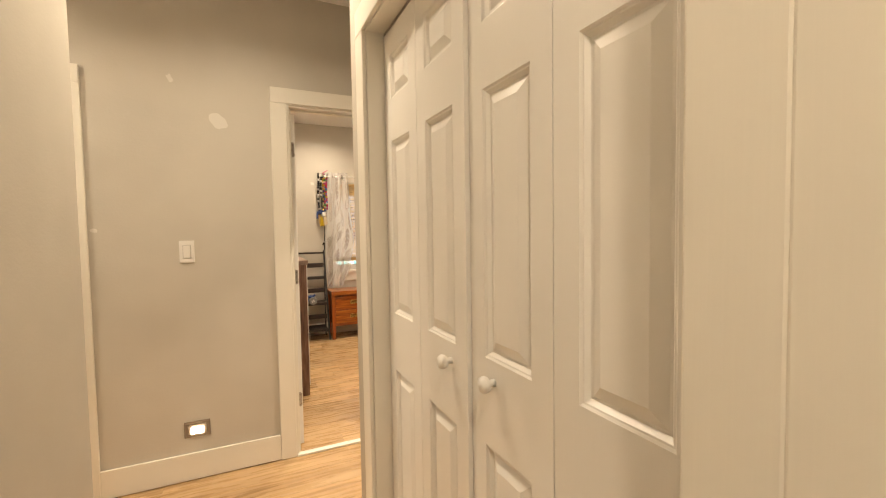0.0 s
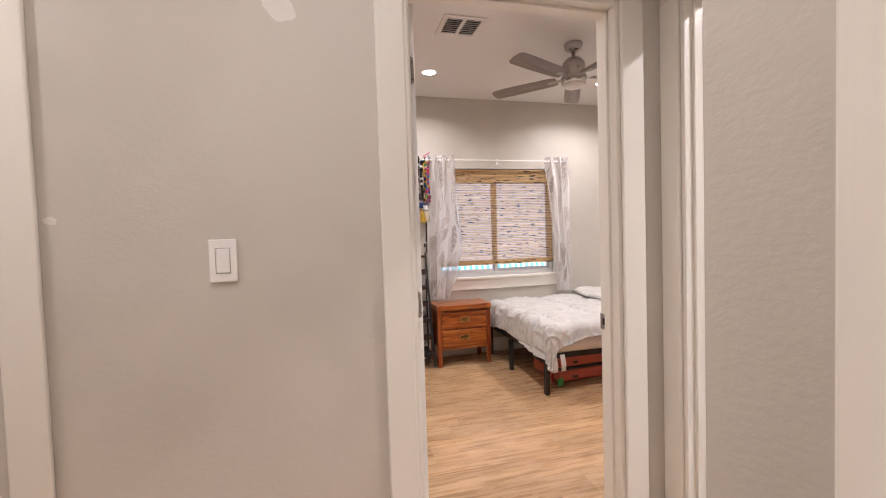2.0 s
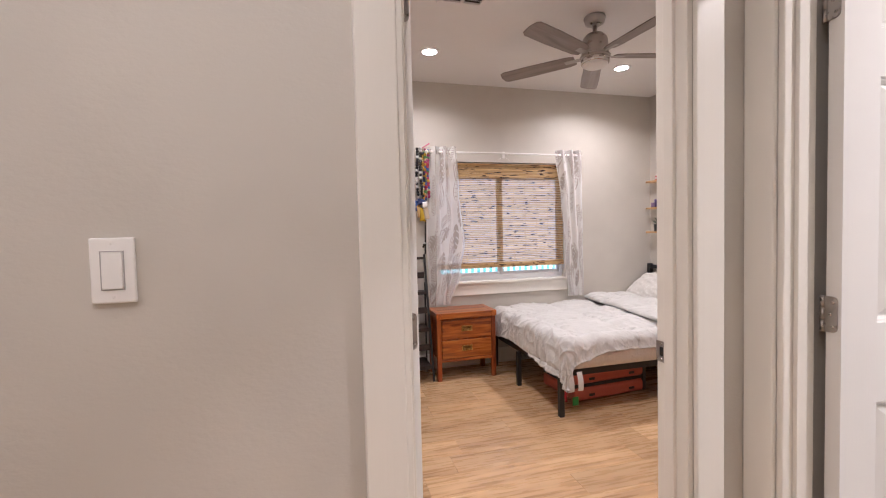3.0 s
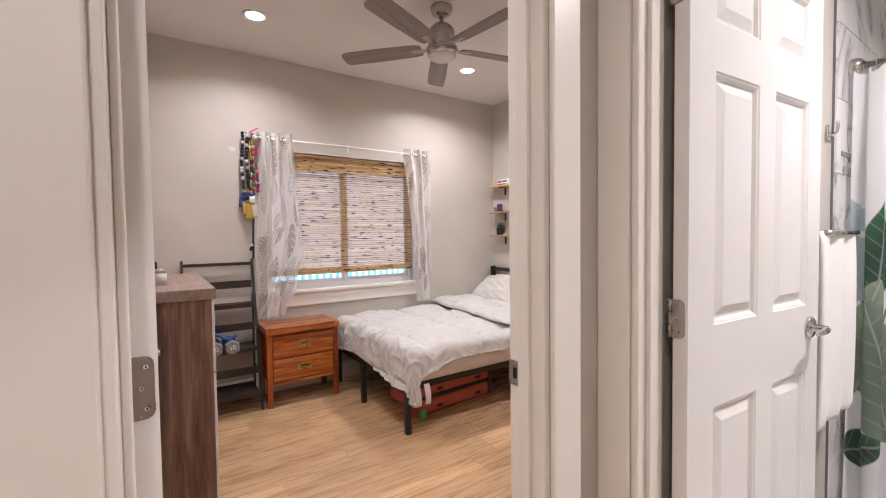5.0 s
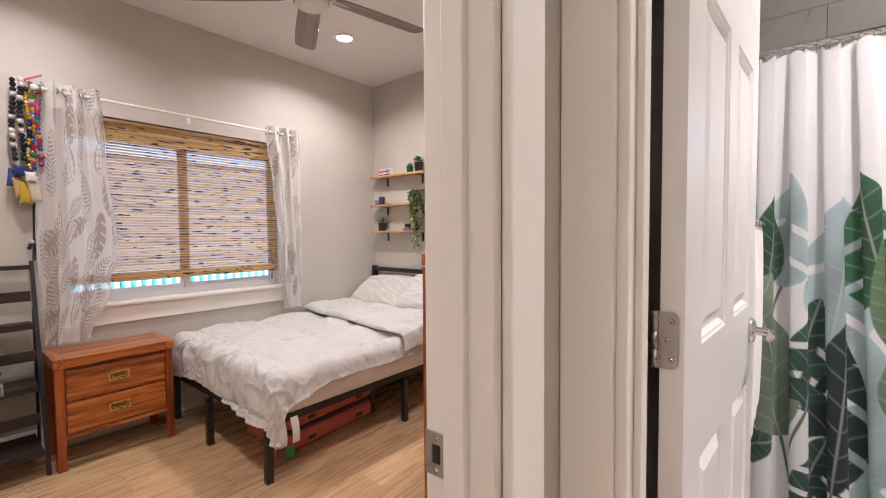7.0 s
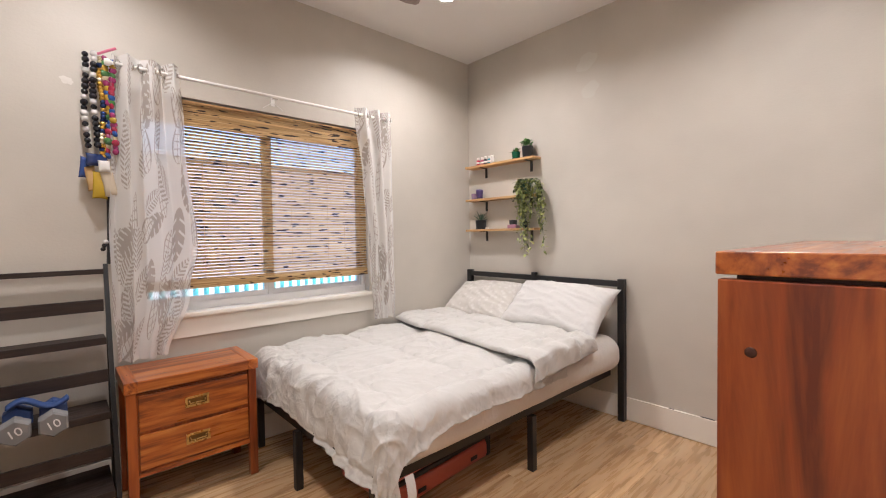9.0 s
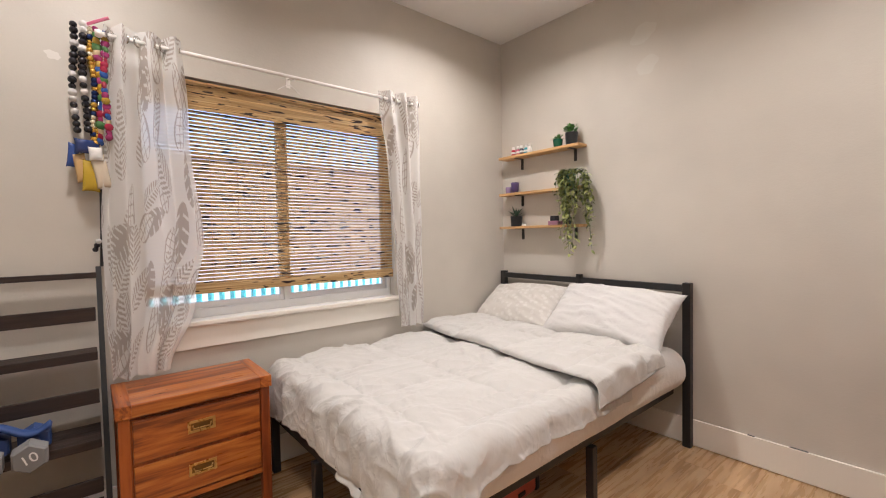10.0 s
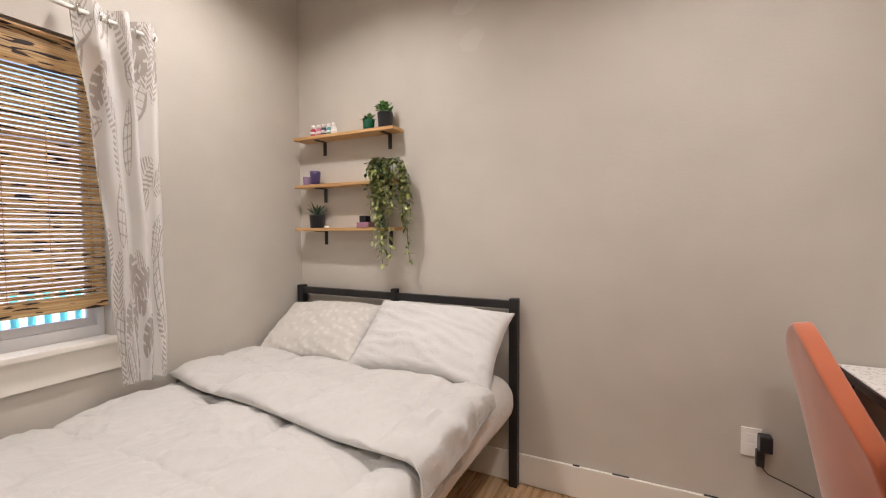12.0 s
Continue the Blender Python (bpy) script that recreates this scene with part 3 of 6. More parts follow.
part("socket_face", box(-0.045, -0.010, -0.026, 0.045, -0.0065, 0.026, 0.003), material("taupe socket", (0.27, 0.21, 0.16), 0.4), nl)
part("night_light", box(-0.03, -0.026, -0.022, 0.032, -0.010, 0.018, 0.006, 3), glow("night light lens", (1.0, 0.93, 0.82), 2.2), nl, "small glowing white lens")

M_SPACKLE_GLARE = wall_paint("pale spackle and glare patch", (0.70, 0.67, 0.62), 0.04)


def patch(u, z, w, h, seed, wall="south", mat=None, label="pale smear of spackle on the hallway wall"):
    """A thin patch on a wall: a smear of filler, and highlights painted as pale spots."""
    bm = B()

    def at(a, b, d):
        if wall == "north":
            return (a, NORTH - 0.0005 - d, b)
        return (a, 3.4365 - d, b) if wall == "south" else (EAST - d, a, b)

    c = bm.verts.new(at(u, z, 0.0008))
    ring = []
    for k in range(26):
        a = k * math.tau / 26
        r = 0.75 + 0.3 * noise.noise((math.cos(a) * 1.6 + seed * 3, math.sin(a) * 1.6, seed))
        ring.append(bm.verts.new(at(u + w / 2 * r * math.cos(a) - 0.15 * h * math.sin(a) * r, z + h / 2 * r * math.sin(a), 0.0003)))
    for k in range(26):
        bm.faces.new((c, ring[k], ring[(k + 1) % 26]))
    tagged(part("wall_patch", bm, mat or M_SPACKLE_GLARE), label, "wall patch", "spackle patches", "structure")


patch(0.126, 1.945, 0.115, 0.10, 1)
patch(-0.088, 2.147, 0.035, 0.055, 2)
patch(-0.435, 1.36, 0.04, 0.028, 3)
# The north wall spot is glare, painted as a pale patch.
patch(1.058, 1.95, 0.06, 0.05, 4, "north", None, "pale glare spot painted on the bedroom wall")
# Ceiling lamp sheen on the east wall, put into the patch colour.
M_PAINTED_SHEEN = wall_paint("pale painted sheen", (0.60, 0.575, 0.52), 0.03)
GL = "faint lamp sheen painted on the bedroom wall"
for k, (y, z, w, h) in enumerate(((5.295, 2.184, 0.17, 0.13), (5.327, 2.377, 0.19, 0.15))):
    patch(y, z, w, h, 10 + k, "east", M_PAINTED_SHEEN, GL)

# ---- ceiling fittings ----
# Also builds the added, unseen lamps that brighten the other rooms.
def downlight(x, y, energy, room):
    d = thing("known_and_added_light", "round lit recessed ceiling light with white trim, two known, rest added", "ceiling light", (x, y, H), 0, "recessed ceiling lights")
    part("trim_ring", lathe(B(), [(0.058, -0.001), (0.078, -0.001), (0.077, -0.005), (0.060, -0.008), (0.056, -0.004)], 40, solid=False), M_CEIL, d, "", True)
    part("lens", lathe(B(), [(0.0, -0.003), (0.056, -0.003), (0.0, -0.0035)], 40), M_LAMP, d, "glowing lens", True)
    lamp = new("bulb", bpy.data.lights.new("bulb", "AREA"))
    lamp.data.shape, lamp.data.size, lamp.data.energy, lamp.data.color = "DISK", 0.11, energy, WARM
    lamp.data.spread = radians(146)
    lamp.parent = d
    lamp.location = (0, 0, -0.012)


for room, x, y, w in KNOWN_AND_ADDED_LAMPS:
    downlight(x, y, w, room)

vent = thing("ceiling_vent", "white louvred ceiling air vent", "vent", (1.15, 4.95, H))
for a in ((-0.15, -0.14, 0.15, -0.105), (-0.15, 0.105, 0.15, 0.14), (-0.15, -0.105, -0.115, 0.105), (0.115, -0.105, 0.15, 0.105), (-0.012, -0.105, 0.012, 0.105)):
    part("frame_bar", box(a[0], a[1], -0.012, a[2], a[3], -0.001, 0.003), M_CEIL, vent)
# No duct behind: a flat dark plate carries its shade as colour.
part("throat_shade", box(-0.115, -0.105, -0.003, 0.115, 0.105, -0.0015), material("painted duct shade", (0.06, 0.055, 0.05), 0.8), vent)
for sx in (-0.0635, 0.0635):
    for k in range(8):
        y = -0.092 + k * 0.0263
        s = part("louvre", box(-0.051, -0.008, -0.001, 0.051, 0.008, 0.001), M_CEIL, vent)
        s.location, s.rotation_euler = (sx, y, -0.009), (radians(35), 0, 0)

# ceiling fan
M_BLADE = wood("grey-brown fan blade", (0.16, 0.13, 0.115), (0.24, 0.20, 0.18), (0.30, 0.26, 0.235), "x", 1.0, 0.4, 0.8, 0.05)
fan = thing("ceiling_fan", "brushed nickel ceiling fan with five taupe blades", "ceiling fan", (2.07, 5.05, H))
part("canopy", lathe(B(), [(0.0, -0.001), (0.066, -0.001), (0.070, -0.012), (0.060, -0.045), (0.030, -0.062), (0.0, -0.063)], 32), M_NICKEL, fan, "", True)
part("downrod", tube(B(), [(0, 0, -0.06), (0, 0, -0.12)], 0.0135, 14), M_NICKEL, fan, "", True)
part("motor_housing", lathe(B(), [(0.0, -0.105), (0.03, -0.105), (0.055, -0.118), (0.076, -0.142), (0.082, -0.16), (0.086, -0.245), (0.084, -0.252), (0.0, -0.253)], 40), M_NICKEL, fan, "", True)
part("hub", lathe(B(), [(0.0, -0.254), (0.094, -0.254), (0.098, -0.259), (0.098, -0.268), (0.094, -0.272), (0.0, -0.273)], 40), M_NICKEL, fan, "", True)
part("light_collar", lathe(B(), [(0.0, -0.274), (0.088, -0.274), (0.092, -0.28), (0.089, -0.305), (0.083, -0.309), (0.0, -0.310)], 40), M_CHROME, fan, "", True)
part("lens", lathe(B(), [(0.081, -0.308), (0.079, -0.318), (0.06, -0.330), (0.03, -0.336), (0.0, -0.338)], 40), M_FROST, fan, "unlit frosted glass lens", True)
for k in range(5):
    bm = B()
    pts = [(0.13, -0.045), (0.18, -0.058), (0.45, -0.066), (0.64, -0.064), (0.665, -0.05), (0.675, 0.0), (0.665, 0.05), (0.64, 0.064), (0.45, 0.066), (0.18, 0.058), (0.13, 0.045)]
    top = [bm.verts.new((x, y, 0.003)) for x, y in pts]
    bot = [bm.verts.new((x, y, -0.003)) for x, y in pts]
    bm.faces.new(top)
    bm.faces.new(bot[::-1])
    for i in range(len(pts)):
        j = (i + 1) % len(pts)
        bm.faces.new((top[i], bot[i], bot[j], top[j]))
    bl = part("blade", bm, M_BLADE, fan)
    bl.matrix_local = pose(0, 0, -0.255, 0, 0, 60 + 72 * k) @ pose(0, 0, 0, 11, 0, 0)
    part("blade_iron", box(0.075, -0.018, -0.006, 0.20, 0.018, -0.003, 0.001), M_NICKEL, bl)

# ---- windows ----
def window(name, w, label):
    x0, x1, z0, z1 = w
    f, e, q = 0.045, 0.026, 0.018
    y0, y1 = NORTH + 0.055, NORTH + 0.115
    root = struct(name, wall_mesh("y", y0, y1, x0, x1, z0, z1, [(x0 + e, (x0 + x1) / 2 - 0.014, z0 + f, z1 - f), ((x0 + x1) / 2 + 0.014, x1 - e, z0 + f, z1 - f)]), M_VINYL, label, "window")
    for a, b, dy in ((x0 + e, (x0 + x1) / 2 - 0.014, 0.0), ((x0 + x1) / 2 + 0.014, x1 - e, 0.012)):
        part("sash", wall_mesh("y", y0 + 0.012 + dy, y0 + 0.036 + dy, a, b, z0 + f, z1 - f, [(a + q, b - q, z0 + f + 0.03, z1 - f - 0.03)]), M_VINYL, root)
        g = part("pane", box(a + q, y0 + 0.022 + dy, z0 + f + 0.03, b - q, y0 + 0.026 + dy, z1 - f - 0.03), M_GLASS, root, "clear glass pane")
        g.visible_shadow = False
    part("window_stool", box(x0 - 0.04, NORTH - 0.045, z0 - 0.022, x1 + 0.045, y0, z0 + 0.002, 0.005), M_TRIM, root)
    part("apron", box(x0 - 0.02, NORTH - 0.019, z0 - 0.132, x1 + 0.02, NORTH - 0.0005, z0 - 0.0225, 0.003), M_TRIM, root)
    return root


window("window_1", WIN, "white vinyl sliding window with painted sill and apron")
window("window_2", WIN2, "white vinyl sliding window in the second bedroom")


def blind(x0, x1, top, valance, bottom, y):
    b = thing("bamboo_blind", "woven bamboo roman blind lowered over the window", "window blind", (0, 0, 0))
    part("headrail", box(x0, y - 0.005, top - 0.03, x1, y + 0.02, top), M_PINE, b)
    n = int((top - valance) / 0.0145)
    for k in range(n):
        z = valance + k * 0.0145
        part("valance_reed", box(x0, y - 0.017, z + 0.0005, x1, y - 0.011, z + 0.0140), M_REEDTOP, b)
    n = int((valance + 0.05 - bottom) / 0.0178)
    for h, dz in ((0.0065, 0.0), (0.0063, 0.0067)):
        me = finish("reed", box(x0, -0.002, 0, x1, 0.002, h, 0.0014, 1), M_REED)
        for k in range(n):
            o = new("reed", me)
            o.parent = b
            o.location = (0, y + 0.0006 * math.sin(k * 2.3), bottom + 0.004 + k * 0.0178 + dz)
    part("hem_bar", box(x0, y - 0.012, bottom - 0.022, x1, y - 0.004, bottom + 0.026, 0.003), M_REED, b, "doubled bamboo hem")
    for k in range(11):
        x = x0 + 0.05 + k * (x1 - x0 - 0.1) / 10
        part("string", tube(B(), [(x, y - 0.0035, bottom), (x, y - 0.0035, top - 0.03)], 0.0011, 5), M_PINE, b)
    return b


blind(1.308, 2.642, 1.958, 1.818, 0.965, NORTH + 0.012)
blind(-3.352, -2.188, 1.958, 1.818, 0.965, NORTH + 0.012)


def curtain_panel(root, xa, xb, top, bottom, y, folds, shape, seed, depth=0.036):
    """A hanging panel. shape(v) gives the left and right edge at the height share v (0 top)."""
    bm = B()
    nu, nv = 260, 300
    flat = 1.25

    def f(u, v):
        l, r = shape(v)
        ph = u * folds * math.tau
        amp = depth * (0.85 + 0.3 * math.sin(seed + u * 9)) * (1.0 - 0.25 * v)
        gather = 0.35 + 0.65 * min(1, (r - l) / (xb - xa))
        x = l + (r - l) * (u + 0.010 * math.sin(ph * 2 + seed)) + 0.010 * noise.noise((u * 5, v * 4, seed))
        yy = y + amp * gather * math.sin(ph + 0.5 * math.sin(v * 4 + seed)) + 0.018 * noise.noise((u * 4 + seed, v * 5, 3.1)) * v
        z = top + (bottom - top) * v + 0.012 * noise.noise((u * 6, seed, 0)) * v
        return Vector((x, min(yy, NORTH - 0.006), z))

    grid_mesh(bm, nu, nv, f)
    ob = part("panel", bm, M_CURTAIN, root, "", True)
    S, Z = np.meshgrid(np.linspace(0, flat, nu + 1), np.linspace(top - bottom, 0, nv + 1), indexing="ij")
    ink = frond_print(S, Z, int(seed * 10)).astype(np.float32).ravel()
    vals = np.ones((ink.size, 4), dtype=np.float32)
    vals[:, :3] = ink[:, None]
    ob.data.color_attributes.new("print", "FLOAT_COLOR", "POINT").data.foreach_set("color", vals.ravel())
    return ob


def lerp_shape(stops):
    def s(v):
        for (v0, l0, r0), (v1, l1, r1) in zip(stops, stops[1:]):
            if v <= v1:
                k = (v - v0) / (v1 - v0)
                k = k * k * (3 - 2 * k)
                return l0 + (l1 - l0) * k, r0 + (r1 - r0) * k
        return stops[-1][1:]
    return s


def curtain(xa, xb, stops, folds, seed, label, top=2.088, bottom=0.63, y=6.345):
    c = thing("curtain", label, "curtain", (0, 0, 0), 0, "printed curtains")
    curtain_panel(c, xa, xb, top, bottom, y, folds, lerp_shape(stops), seed)
    for k in range(folds * 2):
        u = (k + 0.5) / (folds * 2)
        l, r = stops[0][1:]
        g = part("grommet", lathe(B(), [(0.016, -0.002), (0.024, -0.002), (0.024, 0.002), (0.016, 0.002), (0.016, -0.002)], 20, (0, 0, 0), "x", False), M_CHROME, c, "", True)
        g.location = (l + (r - l) * u, y, 2.04)
        g.rotation_euler = (0, 0, radians(40 if k % 2 else -40))
    return c


curtain(1.215, 1.485, [(0, 1.215, 1.485), (0.25, 1.20, 1.505), (0.62, 1.18, 1.545), (0.8, 1.185, 1.50), (1, 1.20, 1.40)], 3, 0.3, "sheer white curtain with taupe leaf print, gathered")
curtain(2.515, 2.80, [(0, 2.515, 2.80), (0.3, 2.56, 2.80), (0.7, 2.60, 2.80), (1, 2.635, 2.80)], 3, 2.1, "sheer white curtain with taupe leaf print, bunched")
curtain(-2.28, -1.98, [(0, -2.28, -1.98), (0.5, -2.27, -1.97), (1, -2.26, -1.99)], 4, 4.2, "sheer white printed curtain in the second bedroom", 2.10, 0.70)


def curtain_rod(x0, x1, z, y):
    r = thing("curtain_rod", "thin white curtain rod with small finials", "curtain rod", (0, 0, 0))
    part("rod", tube(B(), [(x0, y, z), (x1, y, z)], 0.0085, 12), M_PLASTIC, r, "", True)
    for x in (x0, x1):
        part("finial", lathe(B(), [(0.0, -0.012), (0.013, -0.012), (0.017, 0.0), (0.013, 0.012), (0.0, 0.014)], 16, (x, y, z), "x"), M_PLASTIC, r, "", True)
    for x in (x0 + 0.03, (x0 + x1) / 2, x1 - 0.03):
        part("bracket", tube(B(), [(x, NORTH - 0.001, z + 0.015), (x, NORTH - 0.03, z + 0.012), (x, y + 0.004, z - 0.008), (x, y, z - 0.0125)], 0.0045, 8), M_PLASTIC, r, "", True)
        part("bracket_plate", box(x - 0.012, NORTH - 0.004, z - 0.03, x + 0.012, NORTH - 0.0005, z + 0.035, 0.001), M_PLASTIC, r)
    part("wire_hook", tube(B(), [((x0 + x1) / 2 - 0.06, NORTH - 0.006, z - 0.05), ((x0 + x1) / 2 - 0.01, NORTH - 0.01, z - 0.015), ((x0 + x1) / 2 + 0.01, NORTH - 0.01, z - 0.015), ((x0 + x1) / 2 + 0.06, NORTH - 0.006, z - 0.05)], 0.002, 6), M_PLASTIC, r)


curtain_rod(1.20, 2.79, 2.04, 6.345)
curtain_rod(-3.6, -1.96, 2.05, 6.345)

# ---- outside the windows ----
M_TEAL = material("turquoise corrugated siding", (0.16, 0.66, 0.70), 0.5)
M_PALE = material("pale neighbour wall", (0.54, 0.485, 0.455), 0.8)
ground = struct("ground", box(-300, NORTH + 0.14, -0.32, 300, 600, -0.3), material("grey yard ground", (0.2, 0.19, 0.17), 0.9), "grey yard ground outside", "ground")
fence = thing("picket_fence", "white and turquoise picket fence outside the window", "fence", (0, 8.8, -0.3))
part("siding", box(-9, 0.02, 0, 8, 0.05, 1.07), M_TEAL, fence)
picket = finish("picket", box(-0.022, -0.012, 0.0, 0.022, 0.012, 1.05), M_VINYL)
for k in range(150):
    o = new("picket", picket)
    o.parent = fence
    o.location = (-8.0 + k * 0.10, 0, 0.02)
house = thing("neighbour_house", "pale neighbouring house wall behind the fence", "house", (0, 12.5, -0.3))
part("wall", box(-12, 0, 0, 12, 0.3, 2.95), M_PALE, house)
part("roof", box(-12.3, -0.02, 2.95, 12.3, 3.5, 3.0), material("pale metal roof", (0.55, 0.56, 0.58), 0.6), house)

# ---- bed ----
def noisy(p, s, seed=0.0):
    return noise.noise((p[0] * s + seed, p[1] * s - seed, p[2] * s + 1.7 * seed))


bed = thing("bed_frame", "black metal platform bed frame with plain headboard", "bed", (0, 0, 0))
for y in (5.04, 6.38):
    part("headboard_post", box(3.64, y, 0.0, 3.682, y + 0.042, 0.915, 0.003), M_BLACK, bed)
part("headboard_post", box(3.645, 5.715, 0.30, 3.68, 5.75, 0.925, 0.003), M_BLACK, bed)
part("headboard_rail", box(3.646, 5.082, 0.865, 3.676, 5.715, 0.903, 0.003), M_BLACK, bed)
part("headboard_rail", box(3.646, 5.75, 0.865, 3.676, 6.38, 0.903, 0.003), M_BLACK, bed)
part("headboard_rail", box(3.646, 5.082, 0.44, 3.676, 5.715, 0.475, 0.003), M_BLACK, bed)
for y in (5.125, 6.345):
    part("side_rail", box(1.85, y, 0.285, 3.64, y + 0.032, 0.33, 0.003), M_BLACK, bed)
part("foot_rail", box(1.83, 5.125, 0.285, 1.862, 6.377, 0.33, 0.003), M_BLACK, bed)
part("center_rail", box(1.862, 5.74, 0.285, 3.64, 5.772, 0.325, 0.003), M_BLACK, bed)
for x in (2.1, 2.4, 2.7, 3.0, 3.3):
    part("slat", box(x, 5.157, 0.31, x + 0.05, 6.345, 0.328), M_BLACK, bed)
for x, y in ((1.826, 5.135), (1.808, 5.78), (1.826, 6.34), (2.75, 5.10), (2.75, 5.74), (2.75, 6.34), (3.45, 5.74)):
    part("leg", box(x, y, 0.0, x + 0.036, y + 0.036, 0.285, 0.003), M_BLACK, bed)


def mattress_mesh():
    bm = box(1.87, 5.065, 0.331, 3.638, 6.40, 0.515, 0.07, 6)
    bmesh.ops.subdivide_edges(bm, edges=[e for e in bm.edges if e.calc_length() > 0.3], cuts=14, use_grid_fill=True)
    for v in bm.verts:
        v.co += Vector((0, -1 if v.co.y < 5.3 else 0.2, 0.3)) * 0.010 * noisy((v.co.x, v.co.y, v.co.z), 5.0)
        head = max(0.0, min(1.0, (v.co.x - 3.1) / 0.3))
        v.co.z += 0.045 * head * (v.co.z - 0.331) / 0.184
        v.co.y -= 0.025 * head * math.sin(math.pi * min(1.0, max(0.0, (v.co.z - 0.331) / 0.23))) * (1 if v.co.y < 5.3 else 0)
    return bm


mattress = part("mattress", mattress_mesh(), M_SHEET, None, "", True)
tagged(mattress, "soft mattress in a cream fitted sheet", "mattress")


def drop(d, r=0.07):
    """How far a cloth goes out and down when it hangs d past an edge."""
    if d <= 0:
        return 0.0, 0.0
    q = r * math.pi / 2
    if d < q:
        return r * math.sin(d / r), r * (1 - math.cos(d / r))
    return r + 0.12 * (d - q), r + (d - q) * 0.98


SEAMS_X, SEAMS_Y = (1.62, 1.98, 2.42, 2.86, 3.30), (4.86, 5.20, 5.62, 6.04, 6.44)


def quilt(x, y, s):
    """Height of the stitched, filled cover: boxes puffed up between seams, puckers beside the stitching, creases across."""
    xs, ys = x + 0.018 * noise.noise((y * 2.3, s, 1.0)), y + 0.018 * noise.noise((x * 2.3, s, 2.0))
    dx, dy = min(abs(xs - k) for k in SEAMS_X), min(abs(ys - k) for k in SEAMS_Y)
    h = 0.036 * (1 - math.exp(-dx / 0.075)) * (1 - math.exp(-dy / 0.075)) - 0.020
    h -= 0.004 * (math.exp(-(dx / 0.007) ** 2) + math.exp(-(dy / 0.007) ** 2))
    h += 0.0050 * math.exp(-dx / 0.05) * math.sin(y * 62 + 4 * noise.noise((x * 3, y * 5, s)) + 9 * s)
    h += 0.0050 * math.exp(-dy / 0.05) * math.sin(x * 62 + 4 * noise.noise((x * 5, y * 3, s + 4)) + 5 * s)
    h += 0.011 * noise.noise((x * 2.6, y * 2.6, s + 7)) + 0.005 * noise.noise((x * 6.5, y * 6.5, s + 9))
    wx, wy = x + 0.06 * noise.noise((x * 4, y * 4, s + 11)), y + 0.06 * noise.noise((x * 4, y * 4, s + 13))
    for ax, ay, bx_, by_, amp, seed in ((3.0, 9.5, 2.2, -0.7, 0.016, 21), (8.5, -3.5, 0.9, 2.1, 0.013, 27), (7.0, 8.0, -2.0, 1.8, 0.014, 33), (15.0, 11.0, 2.5, -2.5, 0.007, 39), (-12.0, 15.0, 3.0, 2.0, 0.007, 45)):
        ridge = 1 - abs(noise.noise((wx * ax + wy * ay, (wx * bx_ + wy * by_) * 1.6, s + seed)))
        where = max(0.0, 0.35 + 1.1 * noise.noise((x * 2.4, y * 2.4, s + seed + 3)))
        h += amp * (ridge ** 7 - 0.15) * where
    return h


def duvet_top():
    bm = B()
    x_foot, y_south, y_north = 1.90, 5.125, 6.37

    def f(u, v):
        x = 2.98 - u * (2.98 - 1.605 + 0.03 * math.sin(v * 7))
        hem = 0.160 + 0.010 * math.sin(x * 7.0) + 0.020 * noise.noise((x * 2.6, 1.0, 2.0)) + 0.09 * max(0.0, (2.15 - x)) / 0.4
        y = (y_south - hem) + v * (6.46 - y_south + hem)
        dx, dy, dn = x_foot - x, y_south - y, y - y_north
        ox, zx = drop(dx)
        oy, zy = drop(dy)
        on, zn = drop(dn, 0.05)
        px = (x if dx <= 0 else x_foot - ox)
        py = (y if dy <= 0 and dn <= 0 else (y_south - oy if dy > 0 else y_north + on * 0.6))
        if dx > 0 and dy > 0:
            L = math.hypot(dx, dy)
            out, zx = drop(L)
            zy = zx
            px, py = x_foot - out * dx / L, y_south - out * dy / L
        elif dx > 0 and dn > 0:
            py = y_north + on * 0.5
        z = 0.572 - max(zx, zy) - zn
        w = quilt(x, y, 0.0)
        near_side = max(0.0, 1 - max(0.0, y - y_south + 0.04) / 0.30)
        near_foot = max(0.0, 1 - max(0.0, x - x_foot + 0.04) / 0.22)
        w += 0.006 * near_side * math.sin(x * 36 + 10 * y + 4.5 * noise.noise((x * 3.0, y * 4.0, 51.0))) * (0.45 + 0.9 * noise.noise((x * 4.0, y * 2.0, 57.0)))
        w += 0.008 * near_foot * math.sin(y * 40 - 9 * x + 4.5 * noise.noise((x * 4.0, y * 3.0, 61.0))) * (0.45 + 0.9 * noise.noise((x * 2.0, y * 4.0, 67.0)))
        side = max(zx, zy)
        if side > 0.0:
            n = Vector((-max(dx, 0.0), -max(dy, 0.0), 0))
            n = n.normalized() if n.length else n
            along = y if dx > dy else x
            k = min(1.0, side / 0.07)
            flute = (0.005 * math.sin(along * 23 + 3.5 * noise.noise((along * 3, 0, 4))) + 0.005 * math.sin(along * 67 + 2 * noise.noise((along * 6, 1, 4)))) * min(1, side / 0.14)
            piping = 0.005 * max(0.0, 1 - min(v / 0.012, (1 - u) / 0.012))
            return Vector((px, py, z)) + n * k * (0.75 * w + flute + piping + 0.004) + Vector((0, 0, (1 - 0.75 * k) * w))
        return Vector((px, min(py, 6.425), z + w))

    grid_mesh(bm, 280, 290, f)
    return bm


duvet = thing("duvet", "rumpled white quilted duvet spread over the bed", "duvet", (0, 0, 0))
ob = part("cover", duvet_top(), M_LINEN, duvet, "", True)
